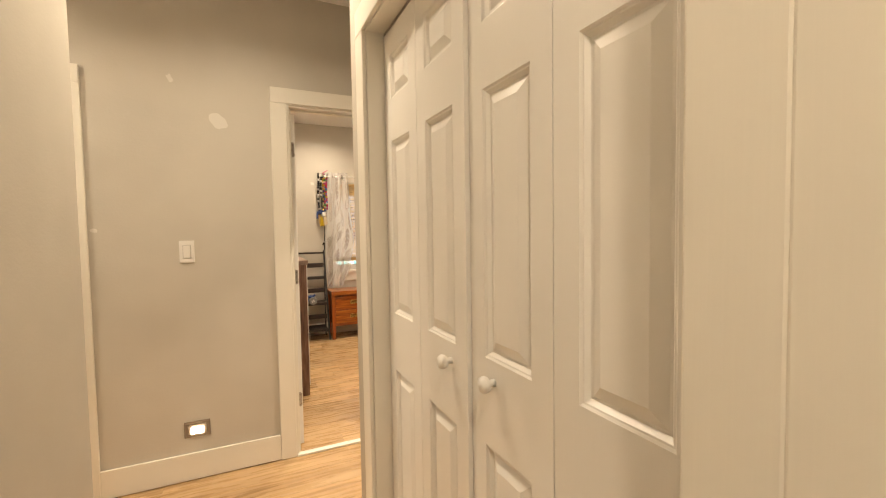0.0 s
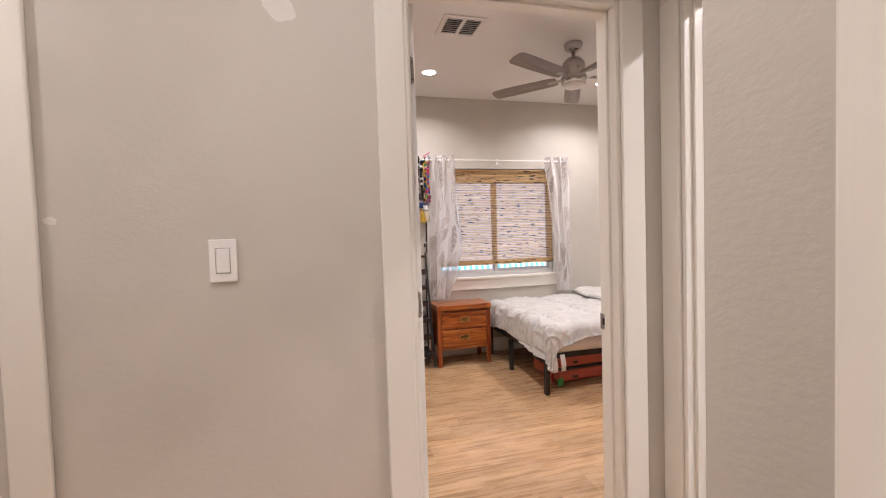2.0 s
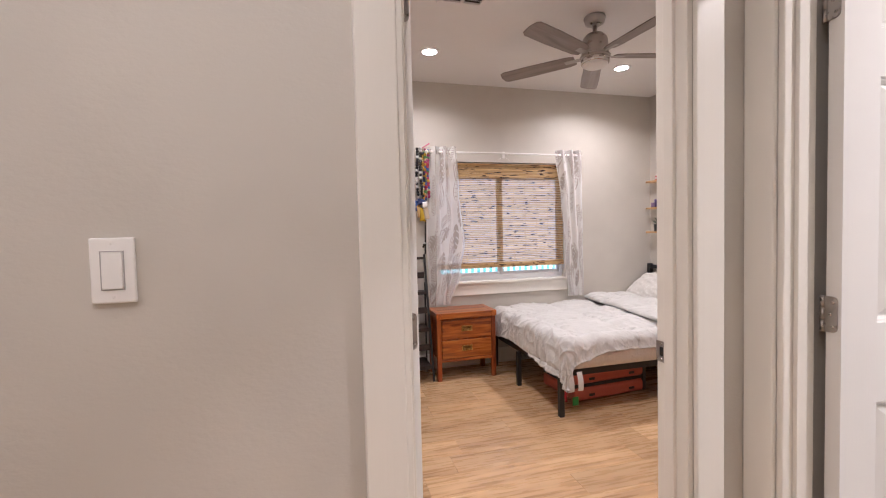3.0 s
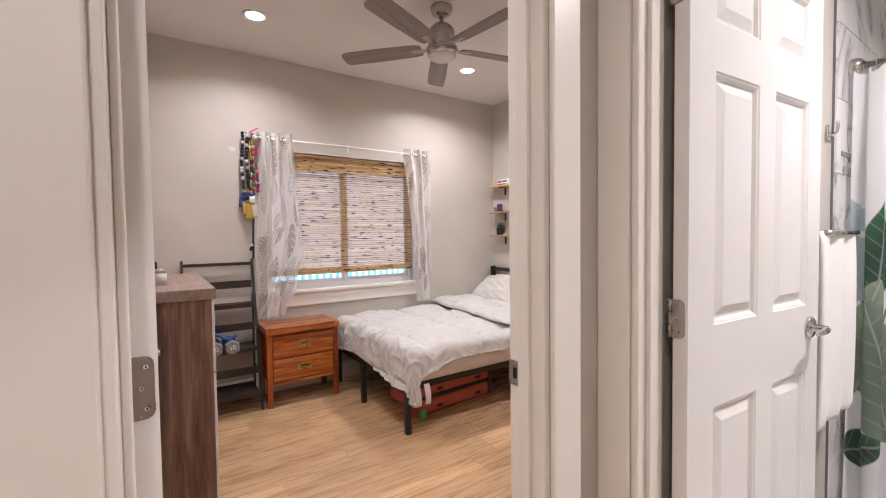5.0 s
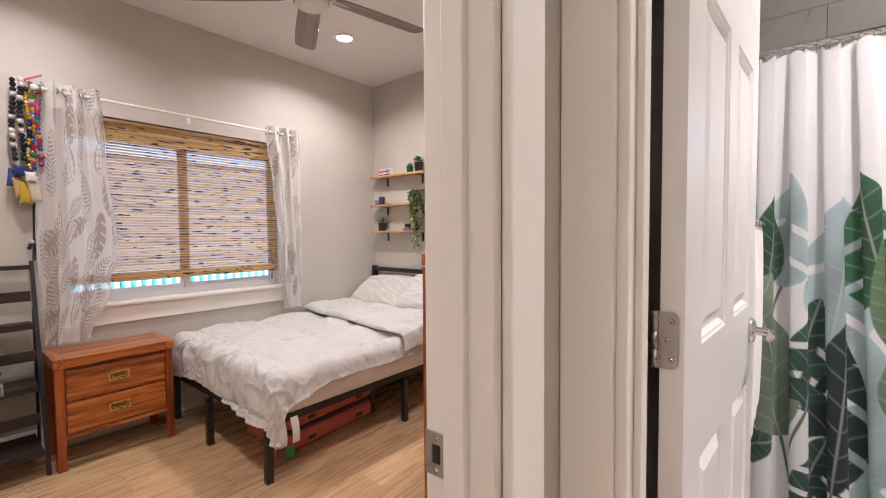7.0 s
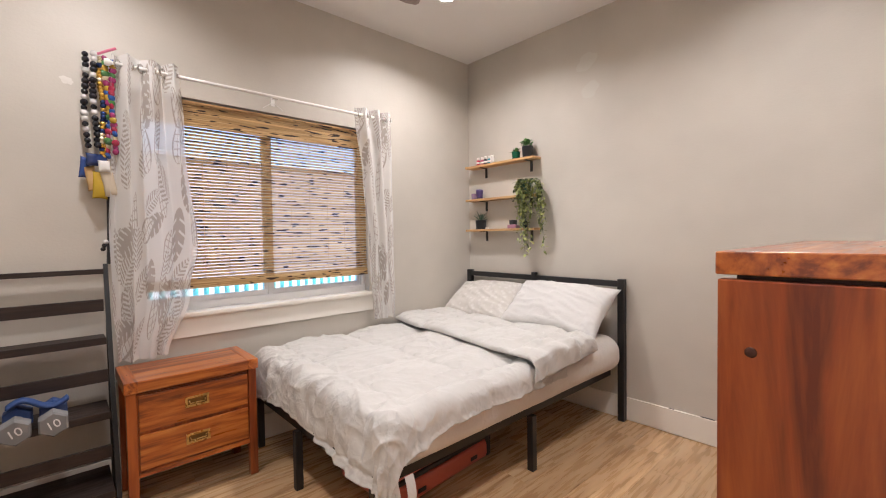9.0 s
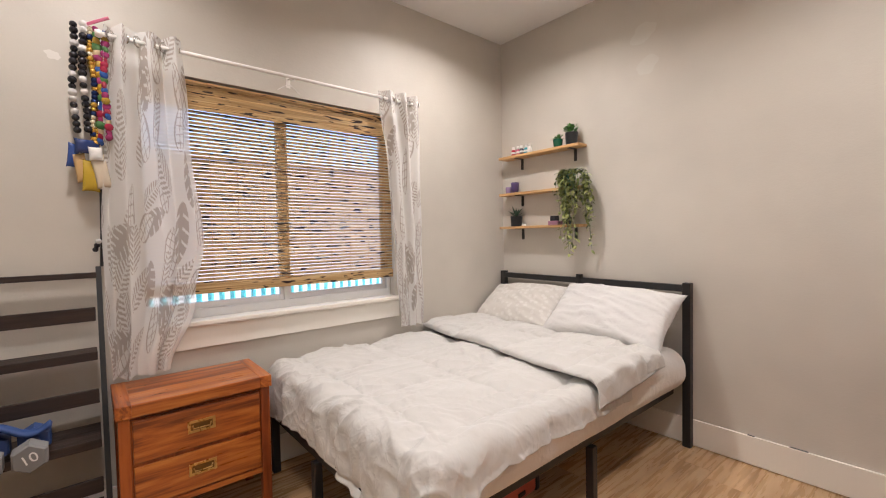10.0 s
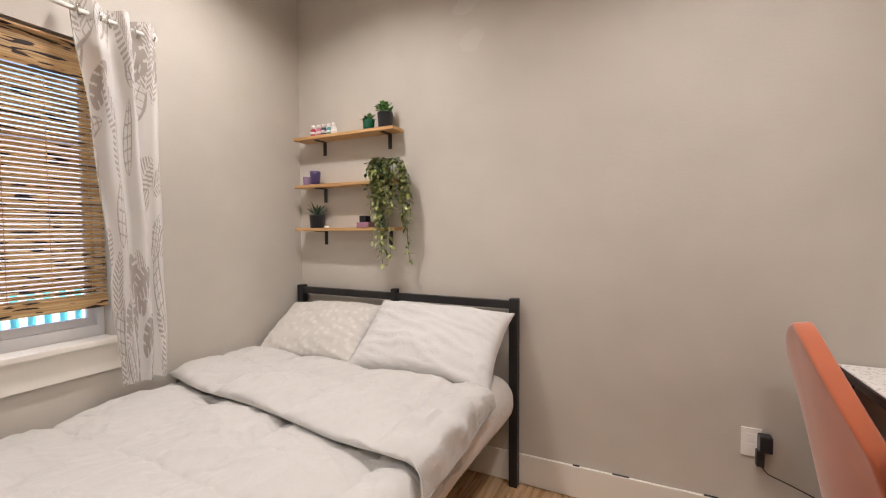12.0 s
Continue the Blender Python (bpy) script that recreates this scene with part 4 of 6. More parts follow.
sol = ob.modifiers.new("thick", "SOLIDIFY")
sol.thickness, sol.offset = 0.022, -1.0


def duvet_fold():
    """The upper end, turned back over the rest as a thick soft band."""
    bm = B()

    def f(u, v):
        y0, y1 = 4.975, 6.425
        y = y0 + v * (y1 - y0)
        lo = 2.665 + 0.185 * v + 0.018 * noise.noise((y * 3, 0, 1)) + 0.010 * math.sin(y * 9)
        hi = 3.27 + 0.03 * v
        a = u * math.tau
        c, s = math.cos(a), math.sin(a)
        xm, xr = (lo + hi) / 2, (hi - lo) / 2
        x = xm - xr * math.copysign(abs(c) ** 0.75, c)
        thick = 0.026 * math.copysign(abs(s) ** 0.7, s)
        over = max(0.0, 5.09 - y)
        far = max(0.0, min(1.0, (x - lo) / (hi - lo)))
        oy, zy = drop(over * (1.30 - 0.45 * far + 0.15 * noise.noise((x * 5.0, 2.0, 8.0))), 0.07)
        end = min(1, (v if v < 0.5 else 1 - v) / 0.02) ** 0.5
        upper = max(0.0, s) ** 0.5
        soft = quilt(x + 0.2, y, 3.0) * 1.1 * upper
        near = max(0.0, min(1.0, (5.38 - y) / 0.30))
        ruffle = 0.013 * near * upper * math.sin(x * 40 + 7 * y + 4.0 * noise.noise((x * 3.5, y * 4.0, 63.0))) * (0.6 + 0.8 * noise.noise((x * 4.0, y * 3.0, 67.0)))
        z = 0.602 - zy + 0.012 * upper + thick * end + (soft + ruffle) * (1.0 if over <= 0 else 0.4)
        return Vector((x, y if over <= 0 else 5.09 - oy * 0.95 - (soft + ruffle) * min(1.0, over / 0.05), z))

    grid_mesh(bm, 170, 230, f, True)
    return bm


part("turned_back_band", duvet_fold(), M_LINEN, duvet, "", True)
for k, (x, y, z) in enumerate(((1.84, 5.06, 0.30), (1.90, 5.045, 0.31))):
    part("care_tag", grid_mesh(B(), 2, 8, lambda u, v, x=x, y=y, z=z: Vector((x + 0.04 * u + 0.01 * v, y - 0.012 * math.sin(v * 3), z + 0.03 - 0.13 * v))), M_PILLOW, duvet, "white ribbon tag")


def pillow_mesh(w, h, t, seed, n=44):
    bm = B()
    for s in (1, -1):
        vs = []
        for i in range(n + 1):
            row = []
            for j in range(n + 1):
                a, b = i / n * 2 - 1, j / n * 2 - 1
                fall = max(0.0, (1 - abs(a) ** 2.4) * (1 - abs(b) ** 2.4)) ** 0.55
                pinch = 1 - 0.07 * (1 - abs(a) ** 2) * abs(b) ** 4 - 0.0
                pinch2 = 1 - 0.07 * (1 - abs(b) ** 2) * abs(a) ** 4
                x, y = a * w / 2 * pinch2, b * h / 2 * pinch
                rid = 1 - abs(noise.noise((a * 2.0 + b * 3.5 + seed, (a - b) * 1.3, seed * 2)))
                z = s * t / 2 * fall + (0.085 * rid ** 6 + 0.06 * noise.noise((a * 2.6, b * 2.6, seed))) * t * fall ** 0.4 * s
                row.append(bm.verts.new((x, y, z)))
            vs.append(row)
        for i in range(n):
            for j in range(n):
                bm.faces.new((vs[i][j], vs[i + 1][j], vs[i + 1][j + 1], vs[i][j + 1]))
    bmesh.ops.remove_doubles(bm, verts=bm.verts[:], dist=0.0006)
    return bm


p1 = part("pillow", pillow_mesh(0.66, 0.42, 0.17, 3.3), M_PILLOW2, None, "", True)
tagged(p1, "cream pillow with pale dots leaning on the headboard", "pillow")
p1.matrix_world = pose(3.47, 6.085, 0.70, 0, 0, -90) @ pose(0, 0, 0, 35, 0, 0) @ pose(0, 0, 0, 0, 0, 3)
p2 = part("pillow", pillow_mesh(0.73, 0.43, 0.19, 8.1), M_PILLOW, None, "", True)
tagged(p2, "plump white pillow leaning on the black headboard", "pillow")
p2.matrix_world = pose(3.45, 5.41, 0.725, 0, 0, -88) @ pose(0, 0, 0, 39, 0, 0) @ pose(0, 0, 0, 0, 0, -2)

# suitcase under the bed
case = thing("suitcase", "coral hard-shell suitcase lying flat under the bed", "suitcase", (2.04, 5.30, 0.0), 4)
part("lower_shell", box(0.0, 0.0, 0.012, 0.66, 0.44, 0.115, 0.03, 4), M_CORAL, case)
part("upper_shell", box(0.0, 0.0, 0.135, 0.66, 0.44, 0.245, 0.03, 4), M_CORAL, case)
part("zip_band", box(0.006, 0.006, 0.113, 0.654, 0.434, 0.137, 0.006), M_BLACKPL, case, "black zip band")
for x in (0.13, 0.50):
    part("latch", box(x, -0.006, 0.165, x + 0.05, 0.002, 0.185, 0.003), M_BLACKPL, case)
    part("latch", box(x, -0.006, 0.045, x + 0.05, 0.002, 0.065, 0.003), M_BLACKPL, case)
part("corner_guard", box(0.632, -0.004, 0.02, 0.668, 0.05, 0.24, 0.01), M_BLACKPL, case)
for y in (0.05, 0.36):
    part("wheel", lathe(B(), [(0.0, -0.012), (0.022, -0.012), (0.025, 0), (0.022, 0.012), (0.0, 0.012)], 18, (0.675, y, 0.06), "y"), M_BLACKPL, case, "", True)
part("tag_ribbon", tube(B(), [(-0.01, 0.06, 0.14), (-0.04, 0.04, 0.11), (-0.055, 0.03, 0.06), (-0.05, 0.03, 0.02)], 0.009, 8), material("red ribbon", (0.45, 0.02, 0.03), 0.6), case, "red luggage ribbon")
part("luggage_tag", box(-0.035, -0.03, 0.006, 0.015, -0.024, 0.07, 0.002), material("green tag", (0.05, 0.42, 0.10), 0.5), case, "bright green luggage tag")

# ---- nightstand ----
ns = thing("nightstand", "cherry wood nightstand with two brass-handled drawers", "nightstand", (1.19, 6.07, 0))
part("top", box(0.0, 0.0, 0.548, 0.552, 0.345, 0.597, 0.004), M_CHERRY_X, ns)
part("top_border", box(-0.001, -0.0015, 0.5475, 0.05, 0.3455, 0.5985, 0.003), M_CHERRY_Y, ns)
part("top_border", box(0.503, -0.0015, 0.5475, 0.553, 0.3455, 0.5985, 0.003), M_CHERRY_Y, ns)
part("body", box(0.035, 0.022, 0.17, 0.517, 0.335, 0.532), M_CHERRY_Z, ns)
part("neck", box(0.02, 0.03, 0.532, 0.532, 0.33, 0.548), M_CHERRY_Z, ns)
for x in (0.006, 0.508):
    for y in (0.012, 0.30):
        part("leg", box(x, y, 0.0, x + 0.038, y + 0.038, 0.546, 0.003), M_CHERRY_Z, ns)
part("apron", box(0.044, 0.018, 0.165, 0.508, 0.032, 0.187, 0.002), M_CHERRY_X, ns)
for z0, z1 in ((0.198, 0.352), (0.368, 0.528)):
    dr = part("drawer", box(0.05, 0.012, z0, 0.502, 0.03, z1, 0.003), M_CHERRY_X, ns)
    zc = (z0 + z1) / 2 + 0.005
    hd = part("handle", wall_mesh("y", 0.007, 0.0125, 0.226, 0.326, zc - 0.024, zc + 0.024, [(0.236, 0.316, zc - 0.015, zc + 0.015)]), M_BRASS, dr, "recessed brass campaign handle")
    part("handle_cup", box(0.236, 0.0105, zc - 0.015, 0.316, 0.0118, zc + 0.015), material("shadowed brass cup", (0.22, 0.13, 0.05), 0.35, 0.9), dr)
    part("bail", tube(B(), [(0.243, 0.007, zc + 0.006), (0.246, 0.004, zc - 0.007), (0.306, 0.004, zc - 0.007), (0.309, 0.007, zc + 0.006)], 0.003, 8), M_BRASS, dr, "", True)

# ---- ladder shelf ----
lad = thing("ladder_shelf", "espresso leaning ladder shelf against the wall", "shelf", (0, 0, 0))


def lad_y(z):
    return 6.115 + (6.405 - 6.115) * z / 1.10


for x in (0.685, 1.155):
    part("upright", tube(B(), [(x + 0.012, lad_y(0), 0.0), (x + 0.012, lad_y(1.10), 1.10)], 0.0125, 4), M_BLACK, lad)
    part("back_post", tube(B(), [(x + 0.012, 6.40, 0.0), (x + 0.012, 6.40, 0.84)], 0.009, 4), M_BLACK, lad)
part("top_rail", box(0.70, 6.385, 1.055, 1.16, 6.405, 1.078, 0.003), M_ESPRESSO, lad)
for z, d in ((0.75, 6.20), (0.435, 6.10), (0.12, 6.06)):
    y0 = lad_y(z) - 0.035
    part("shelf_board", box(0.70, y0, z, 1.152, 6.40, z + 0.02, 0.003), M_ESPRESSO, lad)
    part("shelf_lip", box(0.70, y0 - 0.006, z - 0.008, 1.152, y0 - 0.0005, z + 0.024, 0.002), M_ESPRESSO, lad)
for z in (0.885, 0.575, 0.26):
    part("cross_board", box(0.70, lad_y(z) - 0.004, z, 1.152, lad_y(z) + 0.010, z + 0.055, 0.002), M_ESPRESSO, lad)


def hex_head(bm, y0, y1, r):
    lathe(bm, [(0.0, y0), (r * 0.86, y0), (r, y0 + 0.008), (r, y1 - 0.008), (r * 0.86, y1), (0.0, y1)], 6, (0, 0, 0), "y")
    return bm


for k, x in enumerate((0.862, 0.968)):
    db = thing("dumbbell", "grey and blue ten pound hex dumbbell", "dumbbell", (x, 6.075, 0.504), 0, "pair of dumbbells")
    part("front_head", hex_head(B(), -0.035, 0.03, 0.05), M_RUBBER, db)
    part("rear_head", hex_head(B(), 0.13, 0.195, 0.05), M_BLUE, db, "blue head")
    part("grip", tube(B(), [(0, 0.03, 0), (0, 0.08, 0), (0, 0.13, 0)], [0.016, 0.018, 0.016], 14), M_BLUE, db, "", True)
    fc = bpy.data.curves.new("number", "FONT")
    fc.body, fc.size, fc.extrude, fc.align_x, fc.align_y = "10", 0.045, 0.0006, "CENTER", "CENTER"
    fc.materials.append(M_WHITEPRINT)
    tx = new("number", fc)
    tx.parent = db
    tx.matrix_local = pose(0, -0.0362, 0, 90, 0, 0) @ pose(0, 0, 0, 0, 0, 20)
cover = part("neoprene_strap", grid_mesh(B(), 24, 6, lambda u, v: Vector((0.83 + 0.18 * u, 6.17 + 0.07 * v, 0.562 + 0.022 * math.sin(u * 6.3) + 0.008 * math.sin(v * 4)))), M_BLUE, None, "", True)
tagged(cover, "blue neoprene wrap lying over the dumbbells", "strap")
cover.modifiers.new("thick", "SOLIDIFY").thickness = 0.012

# ---- walnut dresser ----
dres = thing("dresser", "dark walnut laminate dresser with white drawer fronts", "dresser", (0.27, 4.37, 0))
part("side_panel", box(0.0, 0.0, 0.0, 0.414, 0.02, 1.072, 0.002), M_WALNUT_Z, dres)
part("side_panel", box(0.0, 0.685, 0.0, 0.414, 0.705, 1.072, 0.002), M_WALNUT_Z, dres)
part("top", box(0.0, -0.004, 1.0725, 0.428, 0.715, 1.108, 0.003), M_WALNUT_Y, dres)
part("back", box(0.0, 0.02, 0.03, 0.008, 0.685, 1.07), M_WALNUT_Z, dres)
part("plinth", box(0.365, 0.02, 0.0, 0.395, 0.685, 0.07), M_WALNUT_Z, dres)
for k in range(4):
    z = 0.078 + k * 0.249
    dr = part("drawer", box(0.08, 0.024, z, 0.424, 0.681, z + 0.243, 0.002), M_PLASTIC, dres, "white drawer")
    part("drawer_knob", lathe(B(), [(0.0, 0), (0.008, 0.0), (0.007, 0.012), (0.013, 0.02), (0.0, 0.026)], 16, (0.424, 0.35, z + 0.13), "x"), M_CHROME, dr, "", True)
M_CERAMIC = material("black and white glaze", (0.03, 0.03, 0.03), 0.2)
doll = tagged(part("figurine", lathe(B(), [(0.0, 0.0), (0.022, 0.0), (0.020, 0.03), (0.012, 0.05), (0.018, 0.07), (0.016, 0.095), (0.0, 0.105)], 20), M_CERAMIC, None, "", True), "small dark ceramic figurine on the dresser", "figurine")
doll.location = (0.53, 4.66, 1.108)
doll.scale = (0.8, 0.8, 0.8)
jar = thing("glass_jar", "small silver-lidded glass jar on the dresser", "jar", (0.55, 4.60, 1.108))
part("body", lathe(B(), [(0.0, 0.0), (0.02, 0.0), (0.021, 0.035), (0.017, 0.042), (0.0, 0.042)], 20), M_FROST, jar, "", True)
part("lid", lathe(B(), [(0.0, 0.042), (0.019, 0.042), (0.019, 0.056), (0.0, 0.057)], 20), M_CHROME, jar, "silver lid", True)

# ---- cherry chest, desk and chair ----
ch = thing("chest_of_drawers", "tall cherry wood chest of drawers by the door", "chest", (1.75, 3.56, 0))
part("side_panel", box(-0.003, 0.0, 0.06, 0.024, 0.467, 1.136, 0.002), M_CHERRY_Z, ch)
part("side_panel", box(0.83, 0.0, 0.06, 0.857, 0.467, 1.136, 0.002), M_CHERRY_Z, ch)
part("knot", lathe(B(), [(0.0, -0.0009), (0.003, -0.0008), (0.006, -0.0004), (0.008, 0.0)], 14, (-0.0031, 0.424, 1.03), "x"), material("dark wood knot", (0.055, 0.014, 0.006), 0.5), ch, "dark round knot", True)
# Shade under the overhanging top, painted as a dark strip.
part("recess", box(0.012, 0.0, 1.136, 0.842, 0.445, 1.143), material("shaded groove colour", (0.05, 0.015, 0.008), 0.6), ch)
part("top", box(-0.004, 0.0, 1.143, 0.858, 0.470, 1.178, 0.0025), M_CHERRY_X, ch)
part("plinth", box(0.0, 0.0, 0.0, 0.854, 0.44, 0.06), M_CHERRY_X, ch)
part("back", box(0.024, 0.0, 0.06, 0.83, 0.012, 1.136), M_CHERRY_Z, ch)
for k in range(5):
    z = 0.07 + k * 0.213
    dr = part("drawer", box(0.028, 0.05, z, 0.826, 0.458, z + 0.206, 0.003), M_CHERRY_X, ch)
    part("handle", box(0.377, 0.458, z + 0.08, 0.477, 0.468, z + 0.12, 0.003), M_BRASS, dr, "brass campaign handle")

dk = thing("desk", "dark desk with a white lace runner", "desk", (2.78, 3.56, 0))
part("desktop", box(0.0, 0.0, 0.715, 0.915, 0.31, 0.745, 0.003), M_ESPRESSO, dk)
for x in (0.01, 0.87):
    for y in (0.01, 0.27):
        part("leg", box(x, y, 0.0, x + 0.035, y + 0.03, 0.715, 0.002), M_BLACK, dk)
part("back_rail", box(0.045, 0.01, 0.60, 0.87, 0.03, 0.70), M_ESPRESSO, dk)


def lace():
    m = cloth("white lace", (0.78, 0.75, 0.71), 0.9)
    n = Net(m)
    v = n.node("TexVoronoi", Scale=60.0)
    n.link(n.coords(), v.inputs["Vector"])
    n.bump(v.outputs["Distance"], 0.8, 0.004)
    n.colour(n.ramp(v.outputs["Distance"], [(0.2, (0.55, 0.50, 0.46)), (0.4, (0.80, 0.77, 0.74))]))
    return m


runner = tagged(part("table_runner", box(2.785, 3.565, 0.7455, 3.69, 3.866, 0.751, 0.002), lace(), None), "white lace runner covering the desk top", "table runner")

chair = thing("accent_chair", "burnt orange velvet chair with a curved back", "chair", (3.25, 3.795, 0), 180)


def shell():
    bm = B()

    def f(u, v):
        a = (u - 0.5) * 2
        ang = a * 1.05
        r = 0.27 - 0.015 * v
        flare = 0.05 * v
        top = 0.97 - 0.26 * abs(a) ** 1.4
        z = 0.42 + (top - 0.42) * v
        return Vector((math.sin(ang) * (r + flare), -0.02 - (math.cos(ang) * 0.17) - 0.10 * v + 0.0, z))

    grid_mesh(bm, 28, 16, f)
    return bm


bk = part("backrest", shell(), M_ORANGE, chair, "", True)
md = bk.modifiers.new("thick", "SOLIDIFY")
md.thickness, md.offset = 0.05, 0.0
bv = bk.modifiers.new("round", "BEVEL")
bv.width, bv.segments = 0.02, 3
part("seat", box(-0.24, -0.16, 0.38, 0.24, 0.18, 0.47, 0.035, 4), M_ORANGE, chair, "", True)
for x, y in ((-0.19, -0.13), (0.19, -0.13), (-0.19, 0.15), (0.19, 0.15)):
    part("leg", tube(B(), [(x, y, 0.39), (x * 1.1, y * 1.1, 0.0)], [0.015, 0.009], 12), M_BLACK, chair, "", True)

# ---- wall shelves and what stands on them ----
def wall_shelf(z, y0, y1):
    s = thing("wall_shelf", "honey pine wall shelf on black brackets", "shelf", (0, 0, 0), 0, "three wall shelves")
    part("board", box(3.595, y0, z - 0.018, EAST - 0.001, y1, z, 0.002), M_PINE, s)
    for y in (6.235, y0 + 0.085):
        b = part("bracket", box(3.615, y - 0.011, z - 0.0225, EAST - 0.001, y + 0.011, z - 0.0185), M_BLACK, s, "black metal bracket")
        part("bracket_arm", box(EAST - 0.0055, y - 0.011, z - 0.10, EAST - 0.001, y + 0.011, z - 0.0225), M_BLACK, b)


wall_shelf(1.790, 5.69, 6.385)
wall_shelf(1.512, 5.69, 6.385)
wall_shelf(1.260, 5.69, 6.385)


def pot(name, x, y, z, r0, r1, h, mat, label, ribs=0):
    p = thing(name, label, "plant pot", (x, y, z))
    prof = [(0.0, 0.0), (r0, 0.0)]
    n = max(4, ribs * 2)
    for k in range(1, n + 1):
        t = k / n
        prof.append((r0 + (r1 - r0) * t + (0.0012 if ribs and k % 2 else 0), h * t))
    prof += [(r1 * 0.88, h), (r1 * 0.85, h * 0.88), (0.0, h * 0.86)]
    part("pot", lathe(B(), prof, 24), mat, p, "", True)
    return p


M_POTBLACK = material("black glazed pot", (0.012, 0.014, 0.016), 0.3)
M_POTGREEN = material("green glass", (0.01, 0.10, 0.05), 0.15)
M_POTPURPLE = material("purple glazed cup", (0.06, 0.04, 0.13), 0.3)


def leaf_blade(bm, base, direction, length, width, up=(0, 0, 1), bend=0.2):
    """One leaf: a folded, pointed blade of six quads."""
    d = Vector(direction).normalized()
    side = d.cross(Vector(up))
    side = side.normalized() if side.length > 1e-3 else Vector((1, 0, 0))
    nrm = side.cross(d)
    prev = None
    for t, w in ((0.0, 0.12), (0.3, 0.85), (0.6, 1.0), (0.85, 0.5), (1.0, 0.02)):
        c = Vector(base) + d * length * t - nrm * bend * length * t * t
        row = [bm.verts.new(c - side * width / 2 * w + nrm * width * 0.12 * w), bm.verts.new(c), bm.verts.new(c + side * width / 2 * w + nrm * width * 0.12 * w)]
        if prev:
            for k in range(2):
                bm.faces.new((prev[k], prev[k + 1], row[k + 1], row[k]))
        prev = row


def rosette(n, length, width, seed, spread=0.9):
    bm = B()
    r = random.Random(seed)
    for k in range(n):
        a, e = r.random() * math.tau, 0.25 + r.random() * spread
        leaf_blade(bm, (0.006 * math.cos(a), 0.006 * math.sin(a), 0), (math.cos(a) * math.sin(e), math.sin(a) * math.sin(e), math.cos(e)), length * (0.7 + 0.5 * r.random()), width)
    return bm


bp = pot("potted_succulent", 3.635, 5.765, 1.790, 0.036, 0.042, 0.08, M_POTBLACK, "leafy green succulent in a ribbed black pot", 5)
bm = B()
r = random.Random(5)
for k in range(60):
    a, e = r.random() * math.tau, r.random() * 1.2
    rr = 0.035 * math.sqrt(r.random())
    leaf_blade(bm, (rr * math.cos(a), rr * math.sin(a), 0.0 + r.random() * 0.045), (math.cos(a) * math.sin(e), math.sin(a) * math.sin(e), math.cos(e)), 0.028, 0.020)
part("foliage", bm, M_LEAF2, bp).location = (0, 0, 0.07)
gp = pot("potted_succulent", 3.625, 5.865, 1.790, 0.028, 0.034, 0.052, M_POTGREEN, "small succulent in a green glass pot")
part("foliage", rosette(16, 0.045, 0.014, 6, 1.1), M_LEAF2, gp).location = (0, 0, 0.044)
ap = pot("potted_agave", 3.632, 6.245, 1.260, 0.040, 0.045, 0.075, M_POTBLACK, "spiky agave in a dark ribbed pot", 5)
part("foliage", rosette(26, 0.085, 0.013, 8, 1.0), M_AGAVE, ap).location = (0, 0, 0.066)
cup = pot("cup", 3.632, 6.255, 1.512, 0.025, 0.032, 0.078, M_POTPURPLE, "purple tapered cup on the shelf")
tagged(cup, category="cup")
cup2 = pot("cup", 3.64, 6.325, 1.512, 0.022, 0.024, 0.05, material("lilac glass", (0.28, 0.2, 0.32), 0.2), "pale lilac glass cup on the shelf")
tagged(cup2, category="cup")
vcup = pot("hanging_plant", 3.64, 5.80, 1.512, 0.045, 0.055, 0.085, material("teal pot", (0.02, 0.12, 0.10), 0.3), "trailing green vine in a teal pot spilling downwards")
bm = B()
stem = B()
r = random.Random(12)
for s in range(36):
    a = r.random() * math.tau
    ln = 0.16 + 0.42 * r.random() ** 1.3
    if s < 4:
        ln = 0.60 - 0.03 * s
    out = 0.055 + 0.06 * r.random()
    ox, oy = -abs(math.cos(a)) * out * 0.9, math.sin(a) * out * 1.1 - 0.03
    pts = []
    for k in range(14):
        t = k / 13
        rise = 0.07 * math.sin(min(1, t * 3.2) * math.pi / 2) * (1 - t)
        down = max(0.0, t - 0.12) * ln
        pts.append(Vector((ox * min(1, t * 3.5) + 0.012 * noise.noise((s, t * 4, 0)), oy * min(1, t * 3.5) - 0.05 * t + 0.014 * noise.noise((s, 3, t * 4)), 0.08 + rise - down)))
    for p in pts:
        p.x = min(p.x, 0.05)
    tube(stem, pts, 0.0012, 4)
    for k in range(2, 14):
        for q in range(2):
            az, el = r.random() * math.tau, r.uniform(-0.9, 0.5)
            d = (math.cos(az) * math.cos(el) - 0.25, math.sin(az) * math.cos(el), math.sin(el) - 0.25)
            leaf_blade(bm, pts[k], d, r.uniform(0.026, 0.042), r.uniform(0.014, 0.022), (r.uniform(-0.3, 0.3), r.uniform(-0.3, 0.3), 1))
for v in bm.verts:
    v.co.x = min(v.co.x, 0.056)
part("leaves", bm, M_LEAF, vcup)
part("stem", stem, M_AGAVE, vcup)
